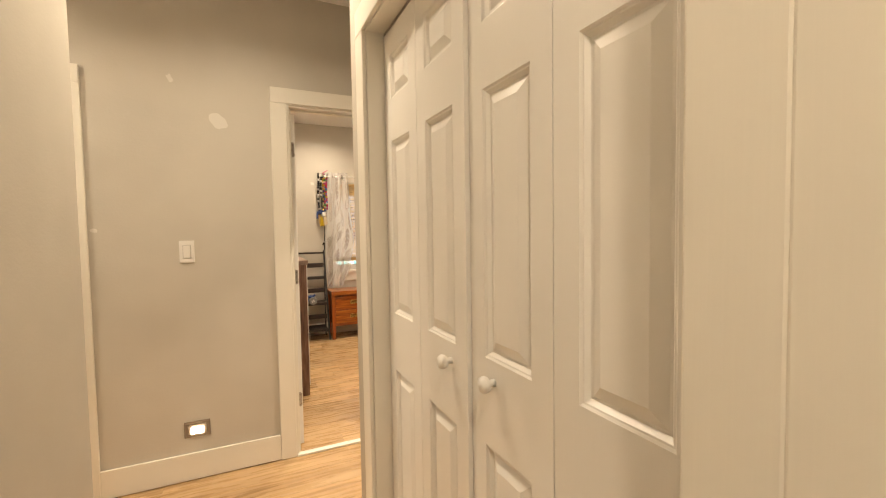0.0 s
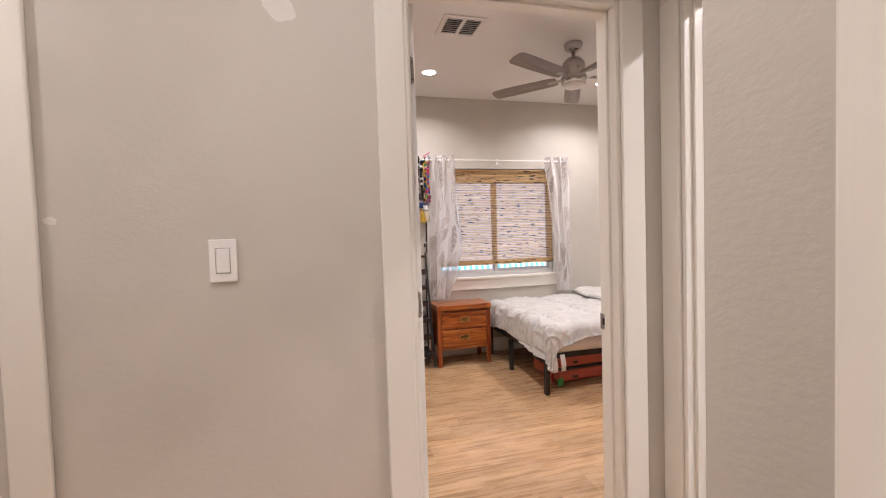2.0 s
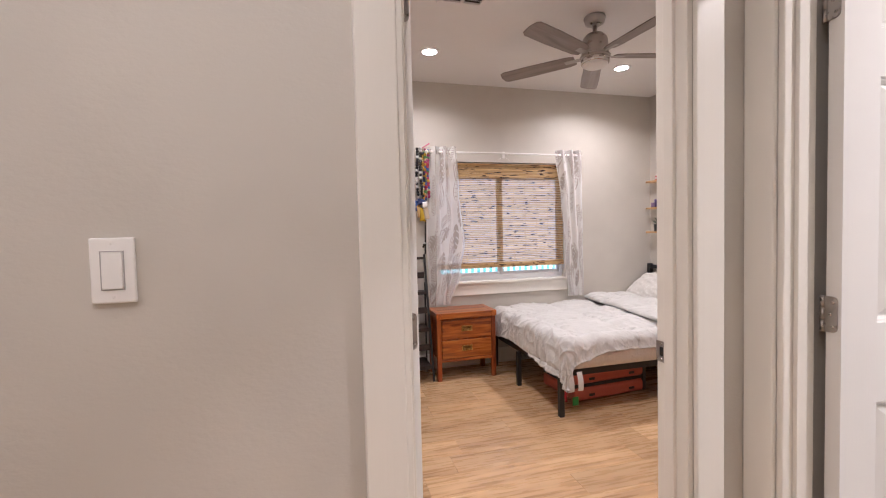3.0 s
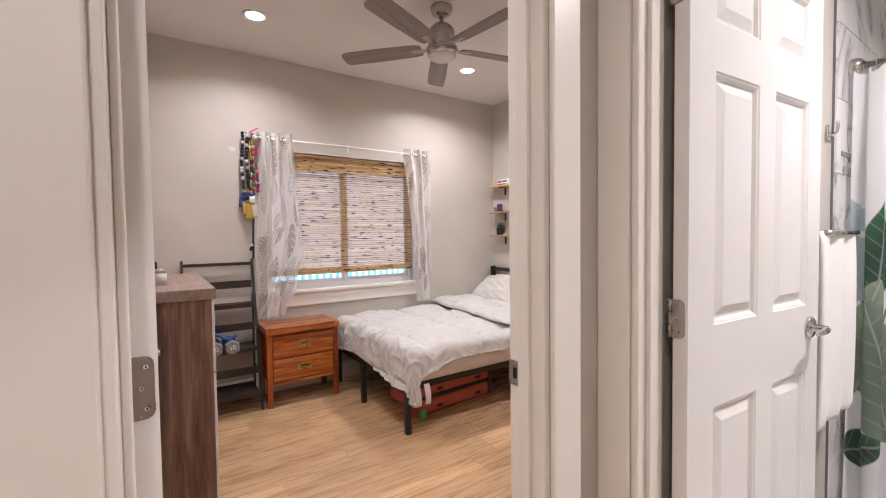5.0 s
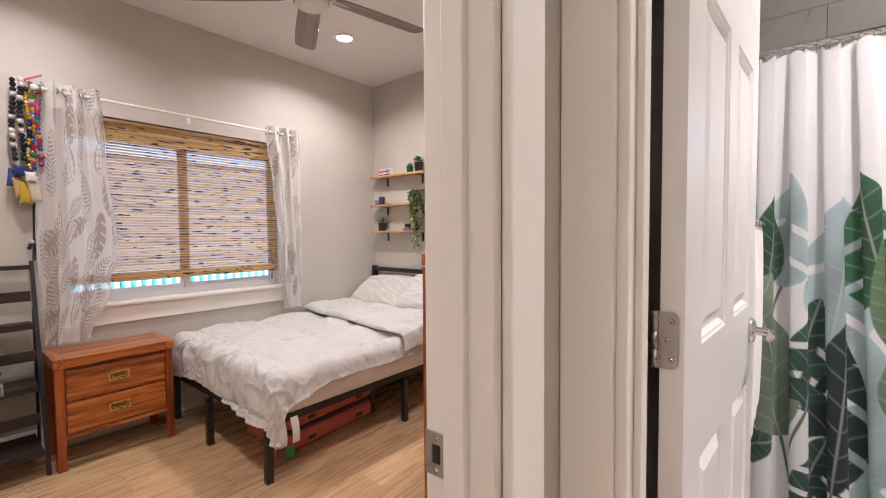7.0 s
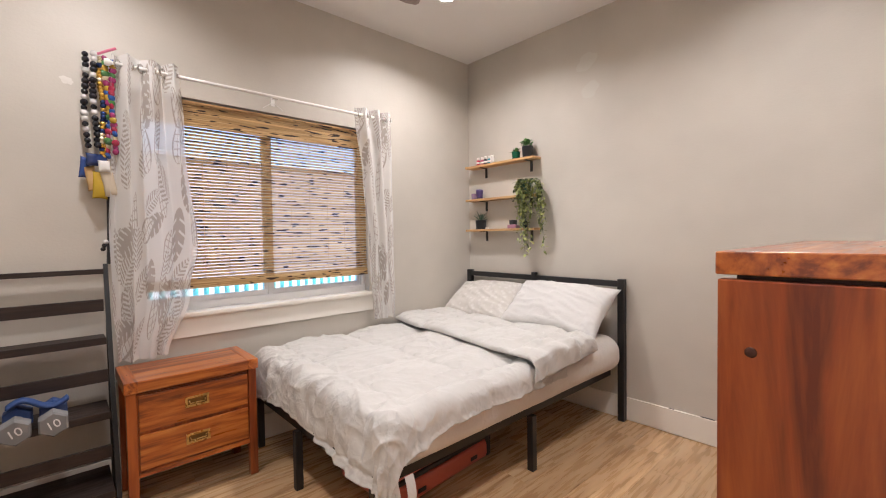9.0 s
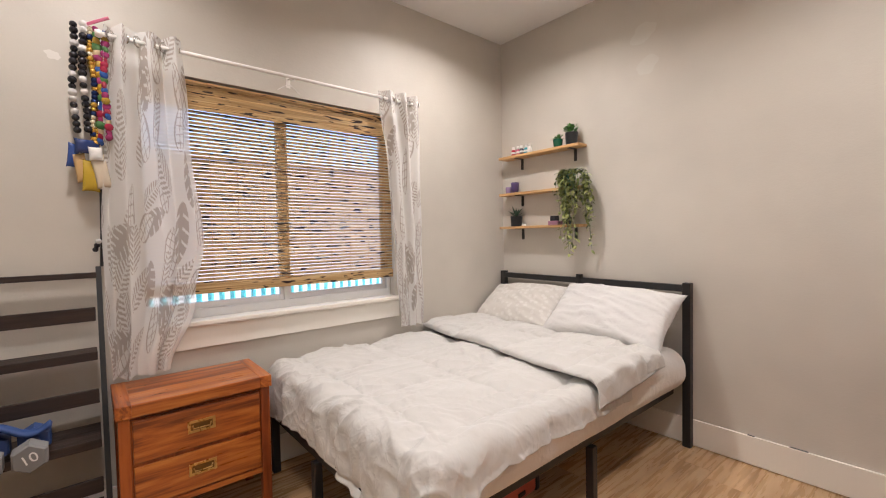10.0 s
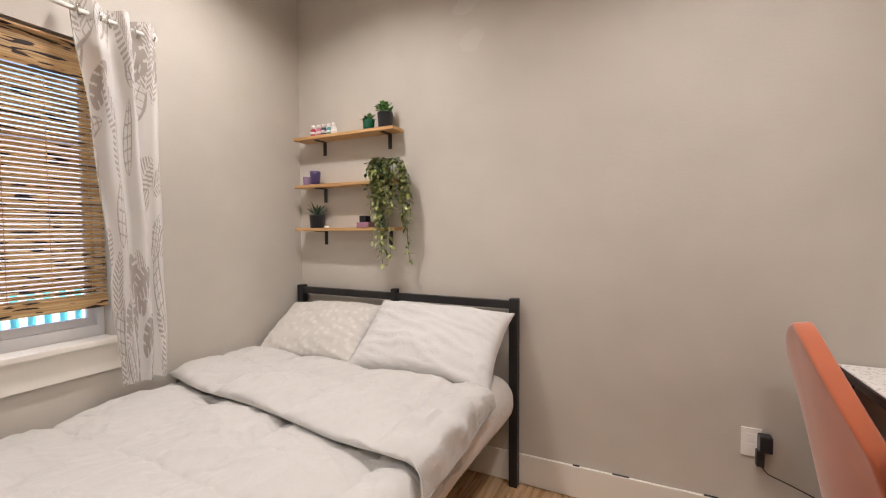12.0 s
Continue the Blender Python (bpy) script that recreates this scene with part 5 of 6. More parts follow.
for k, (y, c) in enumerate(((6.262, (0.45, 0.02, 0.05)), (6.222, (0.5, 0.12, 0.2)), (6.183, (0.03, 0.03, 0.05)), (6.145, (0.05, 0.30, 0.36)), (6.110, (0.75, 0.74, 0.72)))):
    b = thing("paint_bottle", "small craft paint bottle with white cap", "bottle", (3.63 + 0.004 * (k % 2), y, 1.790), 0, "row of paint bottles")
    part("bottle", lathe(B(), [(0.0, 0.0), (0.0155, 0.0), (0.0165, 0.004), (0.0165, 0.038), (0.010, 0.046), (0.0, 0.046)], 18), material("paint in a bottle", c, 0.3), b, "", True)
    part("label_band", lathe(B(), [(0.0168, 0.014), (0.0168, 0.028)], 18), M_PLASTIC, b, "white label", True)
    part("cap", lathe(B(), [(0.0, 0.046), (0.0115, 0.046), (0.011, 0.066), (0.0, 0.067)], 18), M_PLASTIC, b, "white cap", True)
bc = thing("box", "small pink and black cosmetics box", "box", (3.62, 5.885, 1.260))
part("tray", box(-0.03, -0.035, 0, 0.03, 0.045, 0.028, 0.002), material("mauve card", (0.35, 0.17, 0.24), 0.6), bc)
part("lid", box(-0.022, -0.012, 0.0285, 0.022, 0.032, 0.064, 0.003), M_BLACKPL, bc, "black lid")
bt = thing("bottle", "small dark blue glass bottle on the shelf", "bottle", (3.63, 5.79, 1.260))
part("glass", lathe(B(), [(0.0, 0.0), (0.02, 0.0), (0.021, 0.045), (0.008, 0.058), (0.008, 0.07), (0.0, 0.07)], 18), material("navy glass", (0.01, 0.02, 0.05), 0.1), bt, "", True)
part("cap", lathe(B(), [(0.0, 0.07), (0.010, 0.07), (0.010, 0.088), (0.0, 0.089)], 14), M_BLACKPL, bt, "", True)
tl = tagged(part("tea_light", lathe(B(), [(0.0, 0.0), (0.015, 0.0), (0.015, 0.012), (0.0, 0.012)], 18, (3.63, 6.175, 1.260)), M_PLASTIC, None, "", True), "small white tea light on the shelf", "candle")

# ---- outlet with chargers ----
ou = thing("wall_outlet", "white wall outlet with a charger plugged in", "outlet", (EAST - 0.0005, 4.115, 0.405))
part("plate", box(-0.006, -0.034, -0.056, 0, 0.034, 0.056, 0.002), M_PLASTIC, ou)
for z in (-0.02, 0.02):
    part("socket", box(-0.008, -0.017, z - 0.014, -0.0055, 0.017, z + 0.014, 0.001), M_PLASTIC, ou)
chg = thing("charger", "black power adapter plugged in with a thin cable", "charger", (EAST - 0.008, 4.085, 0.40))
part("adapter", box(-0.045, -0.03, -0.012, 0, 0.012, 0.05, 0.004), M_BLACKPL, chg)
part("plug", box(-0.03, -0.008, -0.075, -0.002, 0.018, -0.0125, 0.003), M_BLACKPL, chg)
part("cable", tube(B(), [(-0.02, 0.0, -0.075), (-0.022, -0.02, -0.10), (-0.025, -0.08, -0.12), (-0.03, -0.16, -0.15), (-0.03, -0.24, -0.18)], 0.0022, 6), M_BLACKPL, chg, "", True)

# ---- leis hanging beside the curtain ----
lei = thing("lei_bundle", "bundle of bead and candy leis hanging from the rod", "garland", (0, 0, 0))


def strand(x, y, z_top, z_bot, r, mat, sway, seed, step=1.7, flat=1.0, parent=None):
    """A hanging string of single beads."""
    n = int((z_top - z_bot) / (r * step))
    rr = random.Random(seed)
    bm = B()
    bmesh.ops.create_icosphere(bm, subdivisions=2, radius=r)
    me = finish("bead", bm, mat, True)
    for k in range(n):
        o = new("bead", me)
        o.parent = parent or lei
        q = rr.uniform(0.88, 1.08)
        jx, jy = (rr.uniform(0.7, 1.25), rr.uniform(0.5, 0.9)) if flat > 1 else (1, 1)
        o.matrix_local = pose(x + sway * math.sin(k * 0.35 + seed), y + 0.004 * rr.uniform(-1, 1), z_top - k * r * step, 0, rr.uniform(-40, 40) if flat > 1 else 0, 0) @ Matrix.Diagonal((q * jx, q * jy, q * flat, 1))


def black_white():
    m = material("black and white beads", (0.02, 0.02, 0.02), 0.22)
    n = Net(m)
    rp = n.ramp(n.random(), [(0.0, (0.012, 0.012, 0.016)), (0.62, (0.62, 0.61, 0.60))])
    rp.node.color_ramp.interpolation = "CONSTANT"
    n.colour(rp)
    return m


M_BW = black_white()
strand(1.118, 6.385, 2.07, 1.62, 0.0145, M_BW, 0.006, 1)
strand(1.150, 6.372, 2.075, 1.62, 0.0145, M_BW, 0.005, 2)
strand(1.176, 6.375, 2.06, 1.55, 0.013, M_GOLDBEAD, 0.006, 3, 1.3)
strand(1.198, 6.37, 2.06, 1.57, 0.015, M_CANDY, 0.006, 4, 1.5, 1.2)
strand(1.216, 6.362, 2.05, 1.60, 0.014, M_CANDY, 0.005, 14, 1.5, 1.2)
strand(1.187, 6.382, 2.05, 1.60, 0.012, M_GOLDBEAD, 0.006, 15, 1.5)
strand(1.128, 6.375, 2.055, 2.02, 0.022, M_PILLOW, 0.0, 6)
for x, y, z0, w, h, c, tilt in ((1.105, 6.385, 1.50, 0.035, 0.10, (0.03, 0.07, 0.25), 6), (1.128, 6.38, 1.44, 0.04, 0.12, (0.55, 0.36, 0.16), -8), (1.158, 6.375, 1.405, 0.055, 0.13, (0.50, 0.34, 0.03), 2), (1.175, 6.355, 1.53, 0.045, 0.055, (0.78, 0.77, 0.76), -3), (1.19, 6.37, 1.42, 0.05, 0.14, (0.6, 0.52, 0.40), -10), (1.15, 6.365, 1.555, 0.08, 0.06, (0.02, 0.04, 0.14), 0)):
    o = part("candy_packet", pillow_mesh(w * 1.05, h, 0.022, z0 * 9, 14), material("foil packet", c, 0.22), lei, "", True)
    o.matrix_local = pose(x, y, z0 + h / 2, 90, tilt, 10)
part("pink_ribbon", tube(B(), [(1.165, 6.37, 2.075), (1.20, 6.36, 2.095), (1.235, 6.355, 2.115)], 0.006, 6), material("pink ribbon", (0.6, 0.16, 0.25), 0.5), lei, "pink ribbon end")
hang = thing("bow_ornament", "black cord with a small black and white bow", "ornament", (0, 0, 0))
part("cord", tube(B(), [(1.19, 6.405, 1.42), (1.187, 6.41, 1.25), (1.18, 6.405, 1.10)], 0.008, 8), M_BLACKPL, hang)
strand(1.165, 6.39, 1.205, 1.15, 0.012, M_BW, 0.016, 9, 1.4, 1.0, hang)

# ---- second bedroom, seen through its doorway ----
M_WHITEMETAL = material("white enamelled tube", (0.78, 0.77, 0.75), 0.35)
b2 = thing("bed_frame", "white tubular metal bed frame in the second bedroom", "bed", (-3.15, 4.35, 0))
for x in (0.0, 1.40):
    part("side_rail", box(x, 0.0, 0.30, x + 0.03, 1.98, 0.34, 0.003), M_WHITEMETAL, b2)
    for y in (0.02, 1.04, 1.93):
        part("leg", box(x, y, 0.0, x + 0.03, y + 0.03, 0.30, 0.003), M_WHITEMETAL, b2)
part("foot_rail", box(0.03, 0.0, 0.30, 1.40, 0.03, 0.34, 0.003), M_WHITEMETAL, b2)
part("headboard_tube", tube(B(), [(0.02, 1.99, 0.3)] + [(0.715 - 0.69 * math.cos(k * math.pi / 12), 1.99, 0.80 + 0.22 * math.sin(k * math.pi / 12) ** 0.4 if 0 < k < 12 else 0.80) for k in range(13)] + [(1.41, 1.99, 0.3)], 0.014, 10), M_WHITEMETAL, b2, "", True)
part("headboard_bar", tube(B(), [(0.02, 1.99, 0.72), (1.41, 1.99, 0.72)], 0.011, 8), M_WHITEMETAL, b2, "", True)
mt = tagged(part("mattress", box(-3.14, 4.37, 0.341, -1.73, 6.32, 0.58, 0.05, 4), M_SHEET, None, "", True), "cream mattress on the white bed frame", "mattress")


def duvet2():
    bm = B()

    def f(u, v):
        x = -1.95 + (u - 0.75) * 1.75
        y = 4.45 + v * 1.5
        over = max(0.0, x + 1.79)
        ox, zx = drop(over, 0.06)
        return Vector((x if over <= 0 else -1.79 + ox, y, 0.63 - zx + quilt(x, y, 4.0) * 1.2))

    grid_mesh(bm, 70, 60, f)
    return bm


d2 = tagged(part("duvet", duvet2(), M_LINEN, None, "", True), "rumpled white duvet on the second bed", "duvet")
d2.modifiers.new("thick", "SOLIDIFY").thickness = 0.02
p3 = tagged(part("pillow", pillow_mesh(0.66, 0.44, 0.18, 5.5), M_PILLOW, None, "", True), "white pillow on the second bed", "pillow")
p3.matrix_world = pose(-2.12, 6.12, 0.76, 30, 0, 0)
bin_ = thing("storage_bin", "white plastic storage bin under the bed", "bin", (-2.28, 5.0, 0))
part("tub", box(0, 0, 0.002, 0.42, 0.32, 0.17, 0.02, 3), M_PLASTIC, bin_)
part("lid", box(-0.01, -0.01, 0.1705, 0.43, 0.33, 0.195, 0.008, 2), M_PLASTIC, bin_)

# ---- bathroom ----
M_MOSAIC = material("grey glass mosaic", (0.33, 0.34, 0.35), 0.15)
nm_ = Net(M_MOSAIC)
nm_.colour(nm_.ramp(nm_.random(), [(0.0, (0.16, 0.165, 0.17)), (0.5, (0.36, 0.36, 0.36)), (1.0, (0.60, 0.60, 0.59))]))
TB, TN = 3.838, 3.348
bathwall = struct("bath_tile_backing", wall_mesh("x", TB + 0.004, 3.8495, 1.41, 3.358, 0, H, [(BWIN[0], BWIN[1], BWIN[2], BWIN[3])]), M_GROUT, "grey grout bed behind marble tiles", "wall")
northtile = struct("bath_tile_backing_side", wall_mesh("y", TN + 0.004, 3.3595, 2.84, TB + 0.003, 0, H), M_GROUT, "grey grout bed behind marble tiles", "wall")
tile_h, tile_w = 0.305, 0.61
bands = [(1.135, 1.20), (1.50, 1.60)]
for side in (0, 1):
    root = bathwall if side == 0 else northtile
    lo, hi = (1.42, 3.346) if side == 0 else (2.842, 3.836)
    row = 0
    z = 0.0
    while z < H - 0.02:
        z1 = min(z + tile_h, H)
        if z < 1.20 and z1 > 1.20:
            z1 = 1.20
        off = 0.305 * (row % 2)
        u = hi + off
        while u > lo:
            a, b = max(lo, u - tile_w), min(hi, u)
            u -= tile_w
            if b - a < 0.03:
                continue
            spans = [(a, b, z, z1)]
            if side == 0:
                cut = []
                for (p, q, c, d) in spans:
                    if q > BWIN[0] and p < BWIN[1] and d > BWIN[2] and c < BWIN[3]:
                        if p < BWIN[0]: cut.append((p, BWIN[0], c, d))
                        if q > BWIN[1]: cut.append((BWIN[1], q, c, d))
                        m0, m1 = max(p, BWIN[0]), min(q, BWIN[1])
                        if c < BWIN[2]: cut.append((m0, m1, c, BWIN[2]))
                        if d > BWIN[3]: cut.append((m0, m1, BWIN[3], d))
                    else:
                        cut.append((p, q, c, d))
                spans = cut
            for p, q, c, d in spans:
                if q - p < 0.02 or d - c < 0.02:
                    continue
                g = 0.0016
                bm = box(TB - 0.004, p + g, c + g, TB + 0.0038, q - g, d - g) if side == 0 else box(p + g, TN - 0.004, c + g, q - g, TN + 0.0038, d - g)
                part("tile", bm, M_MARBLE, root)
        z = z1
        row += 1
# mosaic strips
mb = finish("mosaic_strip", box(0, 0.0, 0, 0.004, 0.118, 0.0185), M_MOSAIC)
mb2 = finish("mosaic_strip", box(0, 0.0, 0, 0.118, 0.004, 0.0185), M_MOSAIC)
rr = random.Random(3)
for z0, z1 in ((1.14, 1.24), (1.50, 1.61)):
    z = z0
    while z < z1 - 0.015:
        u = 3.22 - rr.random() * 0.1
        while u > 2.3:
            o = new("mosaic_strip", mb)
            o.parent = bathwall
            o.location = (TB - 0.0085, u, z)
            u -= 0.12
        u = 3.70 - rr.random() * 0.1
        while u > 2.9:
            o = new("mosaic_strip", mb2)
            o.parent = northtile
            o.location = (u, TN - 0.0085, z)
            u -= 0.12
        z += 0.02
bw = struct("window_3", wall_mesh("x", 3.875, 3.93, BWIN[0], BWIN[1], BWIN[2], BWIN[3], [(BWIN[0] + 0.03, BWIN[1] - 0.03, BWIN[2] + 0.03, BWIN[3] - 0.03)]), M_VINYL, "small white bathroom window above the tub", "window")
M_FROSTGLASS = material("frosted glass", (0.95, 0.97, 1.0), 0.5)
M_FROSTGLASS.node_tree.nodes["Principled BSDF"].inputs["Transmission Weight"].default_value = 1.0
gp3 = part("pane", box(3.895, BWIN[0] + 0.03, BWIN[2] + 0.03, 3.90, BWIN[1] - 0.03, BWIN[3] - 0.03), M_FROSTGLASS, bw, "frosted glass pane")
gp3.visible_shadow = False

tub = thing("bathtub", "white enamelled bathtub with a straight apron", "bathtub", (3.06, 1.45, 0))
part("apron", box(0.0, 0.0, 0.0, 0.03, 1.888, 0.50, 0.01, 3), M_TUB, tub)
bm = B()
outer = [(0.0, 0.0), (0.77, 0.0), (0.77, 1.888), (0.0, 1.888)]
inner = [(0.085, 0.10), (0.70, 0.10), (0.70, 1.80), (0.085, 1.80)]
low = [(0.15, 0.22), (0.64, 0.22), (0.64, 1.70), (0.15, 1.70)]
A0 = [bm.verts.new((x, y, 0.50)) for x, y in outer]
A1 = [bm.verts.new((x, y, 0.54)) for x, y in outer]
A2 = [bm.verts.new((x, y, 0.54)) for x, y in inner]
A3 = [bm.verts.new((x, y, 0.14)) for x, y in low]
for p, q in ((A0, A1), (A1, A2), (A2, A3)):
    for k in range(4):
        bm.faces.new((p[k], p[(k + 1) % 4], q[(k + 1) % 4], q[k]))
bm.faces.new(A3)
bmesh.ops.bevel(bm, geom=[e for e in bm.edges], offset=0.015, segments=3, affect="EDGES")
part("basin", bm, M_TUB, tub, "", True)

struct("bath_floor_bed", box(1.50, 1.40, -0.003, 3.06, 3.347, 0.0015), M_GROUT, "grout under the bathroom floor tiles", "floor")
bfl = bpy.data.objects["bath_floor_bed"]
for i in range(6):
    for j in range(4):
        x0, y0 = 1.505 + i * 0.305, 3.345 - (j + 1) * 0.61
        x1, y1 = min(x0 + 0.302, 3.056), y0 + 0.607
        y0 = max(y0, 1.41)
        if x1 - x0 > 0.03 and y1 - y0 > 0.03:
            part("tile", box(x0, y0, 0.0016, x1, y1, 0.008), M_MARBLE, bfl)

rod = thing("shower_rod", "satin nickel double shower rod between tiled walls", "shower rod", (0, 0, 0))
part("rod", tube(B(), [(3.00, 3.335, 1.955), (3.00, 1.405, 1.955)], 0.0155, 16), M_CHROME, rod, "", True)
part("rod", tube(B(), [(3.045, 3.335, 1.965), (3.045, 1.405, 1.965)], 0.0155, 16), M_CHROME, rod, "", True)
part("flange", lathe(B(), [(0.0, 0.0), (0.036, 0.0), (0.040, -0.006), (0.036, -0.03), (0.022, -0.045), (0.0, -0.046)], 28, (3.01, 3.3435, 1.957), "y"), M_CHROME, rod, "round nickel flange", True)

# the shower curtain: white cloth printed with large leaves
LEAVES = []


def soft_step(v, width):
    return np.clip(v / width + 0.5, 0, 1)


def leaf_print(S, Z):
    """Colours of the printed cloth at S along the cloth and Z above the floor."""
    col = np.empty(S.shape + (3,))
    col[:] = (0.80, 0.80, 0.80)
    px = 0.004
    for cx, cz, ln, wd, turn, tone, kind in LEAVES:
        a = (S - cx) * math.cos(turn) + (Z - cz) * math.sin(turn)
        b = -(S - cx) * math.sin(turn) + (Z - cz) * math.cos(turn)
        t = np.clip(a / ln, 0, 1)
        stalk = (a < 0.01) & (a > -0.8 * ln)
        k = (soft_step(0.0055 - np.abs(b + 0.02 * np.sin(a / ln * 3)), px) * stalk)[..., None]
        col = col * (1 - k) + np.array((0.11, 0.15, 0.12)) * k
        w = wd * np.sin(np.pi * t ** 0.75) ** 0.7 * (1.15 - 0.5 * t)
        cover = soft_step(w - np.abs(b), px) * (a > 0) * (a < ln)
        if kind == 1:
            slots = np.sin(t * 24 + np.abs(b) * 18)
            cover = cover * (1 - soft_step(slots - 0.74, 0.12) * soft_step(np.abs(b) - w * 0.36, 0.01) * (t < 0.76))
        shade = 0.8 + 0.45 * np.abs(b) / np.maximum(w, 1e-3) + 0.12 * np.sin(t * 9 + b * 30)
        ink = np.array(tone) * shade[..., None]
        side = np.abs(np.mod(t * 7 - np.abs(b) / wd * 1.5, 1.0) - 0.5)
        veins = np.maximum(soft_step(0.004 - np.abs(b), px), 0.45 * soft_step(0.05 - side, 0.04))[..., None]
        ink = ink * (1 - 0.45 * veins) + 0.26 * veins
        col = col * (1 - cover[..., None]) + ink * cover[..., None]
    return col


LEAVES += [(0.06, 0.98, 0.50, 0.20, 1.85, (0.40, 0.50, 0.50), 1), (0.30, 1.02, 0.46, 0.17, 1.35, (0.36, 0.46, 0.47), 1), (0.18, 1.00, 0.40, 0.115, 1.45, (0.03, 0.09, 0.05), 0),
           (0.66, 0.78, 0.62, 0.26, 1.40, (0.36, 0.46, 0.48), 1), (0.98, 0.95, 0.52, 0.20, 1.75, (0.03, 0.11, 0.05), 1), (1.12, 0.80, 0.45, 0.15, 1.9, (0.10, 0.17, 0.09), 0),
           (0.04, 0.60, 0.50, 0.17, 1.25, (0.24, 0.30, 0.20), 0), (0.30, 0.42, 0.62, 0.19, 1.85, (0.17, 0.23, 0.17), 0), (0.45, 0.55, 0.45, 0.15, 1.3, (0.03, 0.08, 0.06), 1),
           (0.90, 0.30, 0.60, 0.20, 1.6, (0.34, 0.45, 0.45), 1), (0.66, 0.26, 0.66, 0.19, 1.45, (0.018, 0.035, 0.035), 1), (1.08, 0.52, 0.45, 0.16, 1.5, (0.10, 0.17, 0.10), 0),
           (0.00, 0.33, 0.26, 0.085, 0.35, (0.04, 0.09, 0.06), 0), (0.46, 0.12, 0.36, 0.13, 1.2, (0.03, 0.07, 0.06), 1), (0.90, 0.05, 0.34, 0.14, 1.7, (0.30, 0.42, 0.42), 1)]


def printed_cloth():
    m = cloth("white cloth with printed leaves", (0.8, 0.8, 0.8), 0.7, 700.0, 0.1)
    n = Net(m)
    a = n.node("Attribute")
    a.attribute_name = "print"
    n.colour(a.outputs["Color"])
    out = n.t.nodes["Material Output"]
    tlx = n.node("BsdfTranslucent")
    n.link(a.outputs["Color"], tlx.inputs["Color"])
    mx = n.node("MixShader", Fac=0.3)
    n.link(n.b.outputs[0], mx.inputs[1])
    n.link(tlx.outputs[0], mx.inputs[2])
    n.link(mx.outputs[0], out.inputs["Surface"])
    return m


def shower_curtain():
    root = thing("shower_curtain", "white shower curtain printed with big green leaves", "shower curtain", (0, 0, 0))
    nu, nv = 420, 460
    bm = B()
    places = {}

    def f(u, v):
        ph = u * math.tau * 4.5
        amp = 0.012 + 0.020 * v
        y = 3.315 - u * (0.42 + 0.10 * v) + 0.012 * math.sin(ph * 2 + 1)
        x = 2.975 - 0.05 * v + amp * math.sin(ph + 0.6 * math.sin(v * 3)) + 0.012 * noise.noise((u * 6, v * 3, 1))
        return Vector((x, y, 1.925 + 0.012 * math.cos(u * math.tau * 11) * (1 - v) ** 8 - v * 1.86))

    grid_mesh(bm, nu, nv, f)
    ob = part("cloth", bm, printed_cloth(), root, "", True)
    at = ob.data.color_attributes.new("print", "FLOAT_COLOR", "POINT")
    S, Z = np.meshgrid(np.linspace(0, 1.15, nu + 1), np.linspace(1.93, 0.07, nv + 1), indexing="ij")
    vals = np.ones((S.size, 4), dtype=np.float32)
    vals[:, :3] = leaf_print(S, Z).reshape(-1, 3)
    at.data.foreach_set("color", vals.ravel())
    for k in range(11):
        u = (k + 0.5) / 11
        g = part("ring", lathe(B(), [(0.020, -0.0015), (0.0225, 0.0), (0.020, 0.0015), (0.0178, 0.0), (0.020, -0.0015)], 20, (0, 0, 0), "y", False), M_CHROME, root, "", True)
        g.location = (2.992, 3.315 - u * 0.42, 1.945)


shower_curtain()

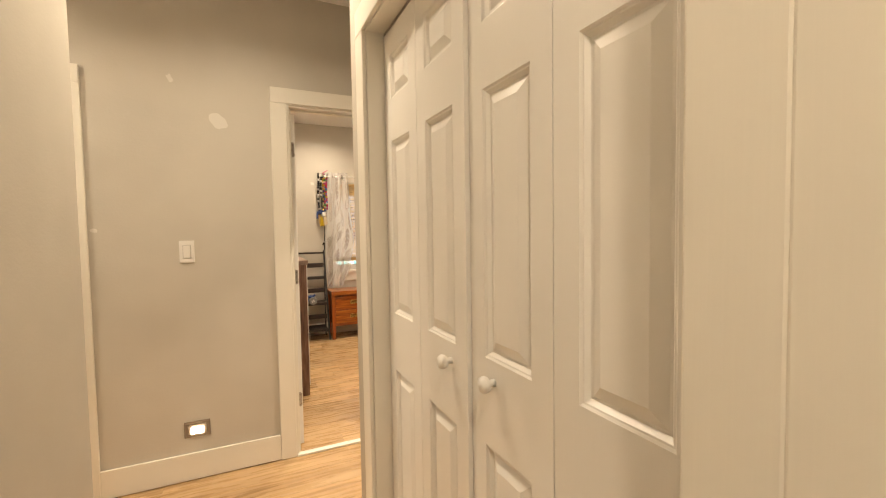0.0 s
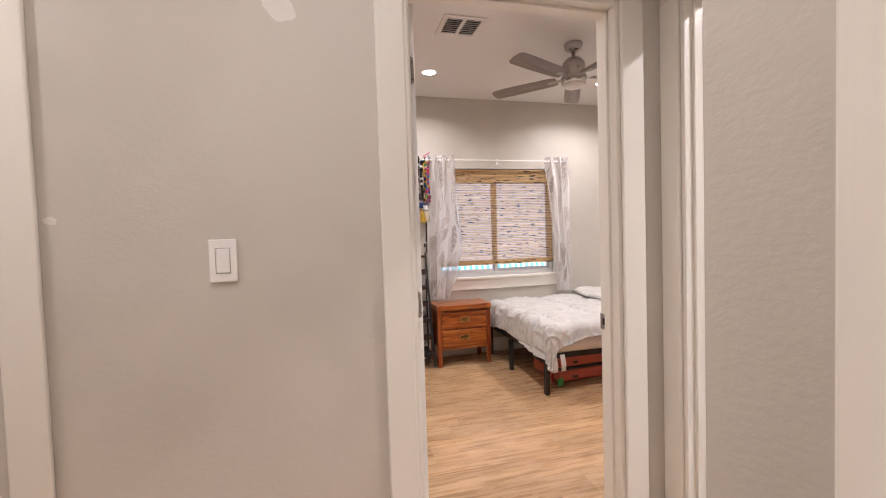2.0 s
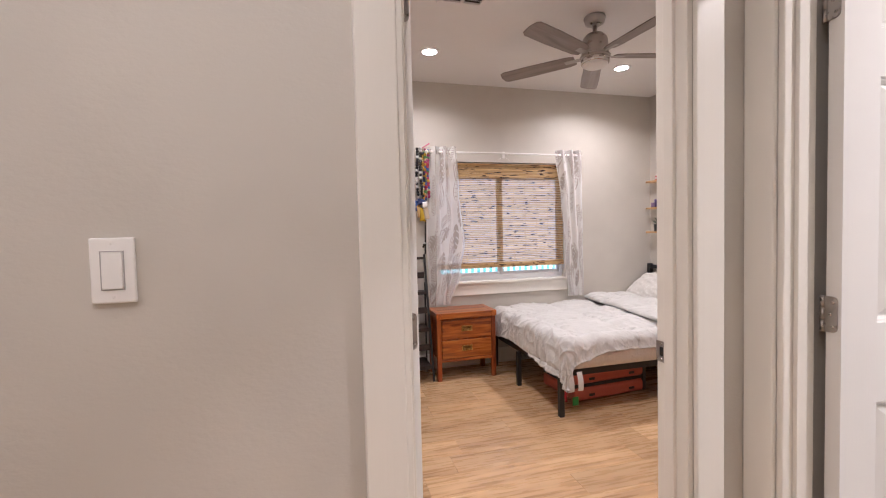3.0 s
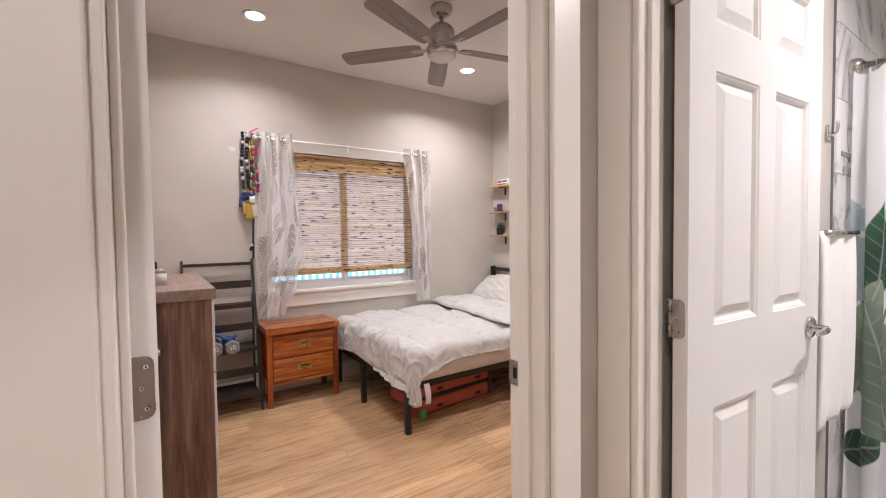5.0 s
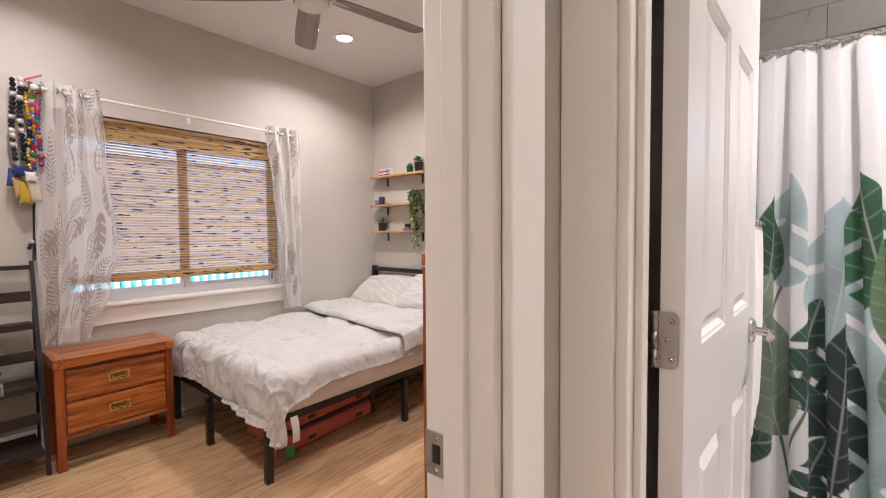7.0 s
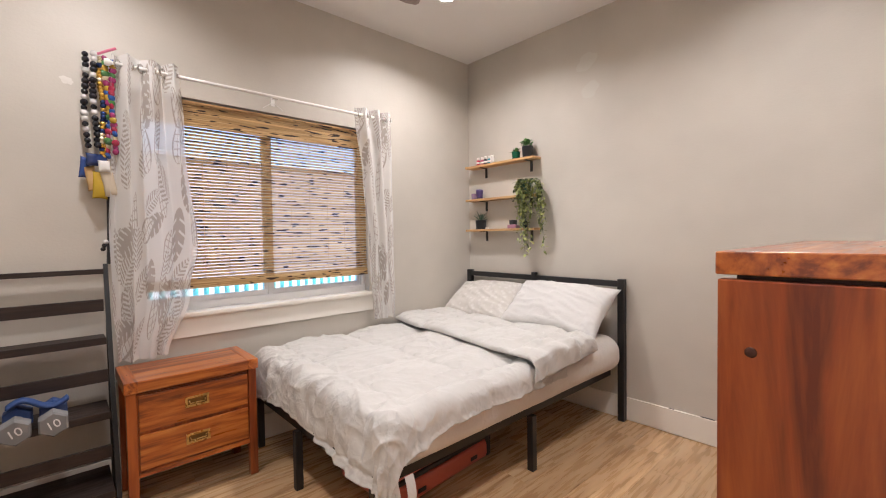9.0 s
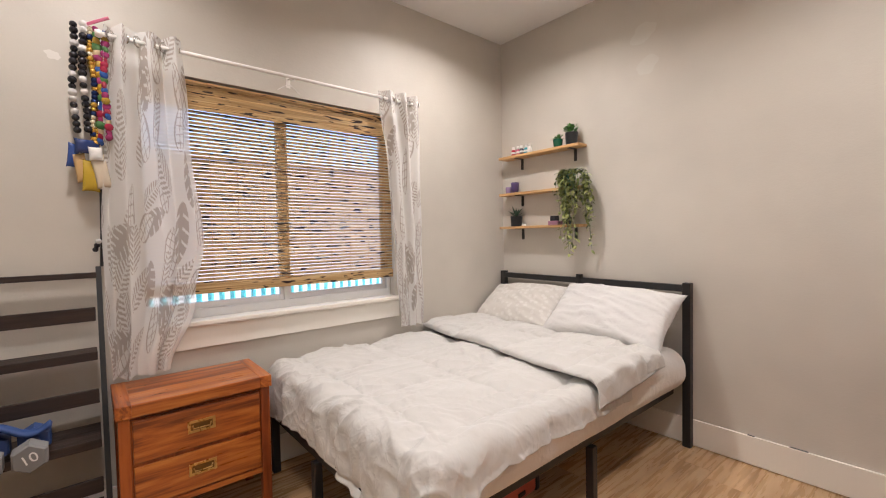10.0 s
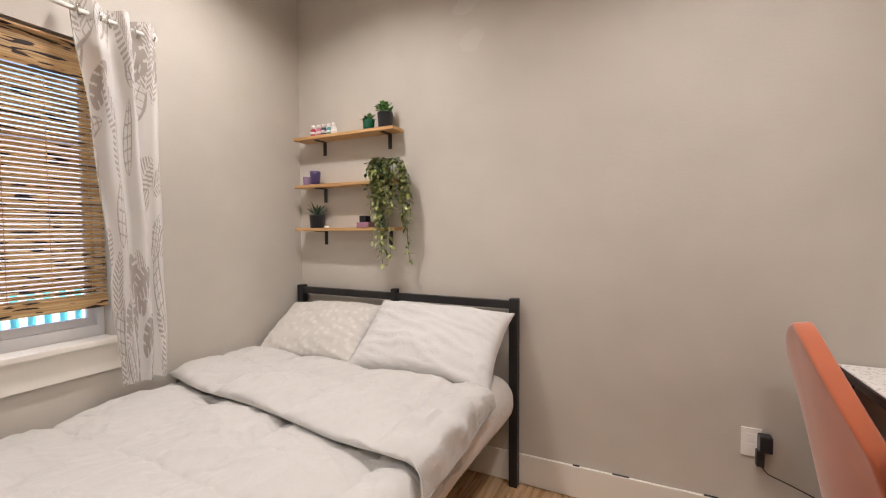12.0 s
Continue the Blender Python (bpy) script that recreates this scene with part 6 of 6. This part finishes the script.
towel = thing("towel", "white towel hanging behind the bathroom door", "towel", (2.365, 3.292, 0))
part("cloth", grid_mesh(B(), 30, 30, lambda u, v: Vector((-0.06 + 0.42 * u, -0.033 - 0.008 * math.sin(u * 17) - 0.012 * math.sin(v * math.pi) ** 0.3, 1.27 - v * 0.66))), M_TOWEL, towel, "", True).modifiers.new("thick", "SOLIDIFY").thickness = 0.014
part("towel_bar", tube(B(), [(-0.03, -0.045, 1.262), (0.33, -0.045, 1.262)], 0.009, 10), M_CHROME, towel, "", True)
for x in (-0.03, 0.33):
    part("bar_post", tube(B(), [(x, -0.045, 1.262), (x, 0.068, 1.262)], 0.011, 10), M_CHROME, towel, "", True)
hk = thing("coat_hook", "brushed nickel hook on the bathroom door", "hook", (2.79, 3.355, 1.67))
part("hook", tube(B(), [(-0.03, 0.0, -0.02), (0.0, -0.012, -0.02), (0.025, -0.018, -0.005), (0.032, -0.02, 0.022), (0.022, -0.02, 0.034)], 0.0055, 10), M_CHROME, hk, "", True)
part("hook_plate", box(-0.035, -0.004, -0.04, -0.015, 0.002, 0.02, 0.002), M_CHROME, hk)

# Caulk gaps as black slivers, their shade put into the colour.
for k, (y, ln) in enumerate(((4.76, 0.03), (4.55, 0.07), (4.22, 0.05))):
    tagged(part("caulk_gap", box(EAST - 0.012, y, 0.1502, EAST - 0.001, y + ln, 0.1518), M_BLACKGAP), "dark gap in the caulk above the baseboard", "caulk gap", "", "structure")

# ---- floor planks ----
floor = struct("floor", box(-4.02, -1.32, -0.06, 3.97, NORTH + 0.14, -0.004), M_FLOORBED, "oak-look vinyl plank floor", "floor")
PLANK = finish("plank", box(0, 0, -0.006, 1.2192, 0.1824, 0.0, 0.0008, 1), M_FLOOR)
rows_y = [3.42 + 0.183 * k for k in range(-25, 17)]
count = 0
rng = random.Random(4)
for y in rows_y:
    start = -4.0 - rng.random() * 1.22
    lo, hi = (-3.95, 3.72) if y > 3.4 else ((-1.95, 1.5) if y > 2.35 else (-0.25, 0.76))
    x = start
    while x < hi:
        if x + 1.22 > lo and count < 296:
            ob = new("plank", PLANK)
            ob.parent = floor
            ob.location = (x, y, 0)
            count += 1
        x += 1.22
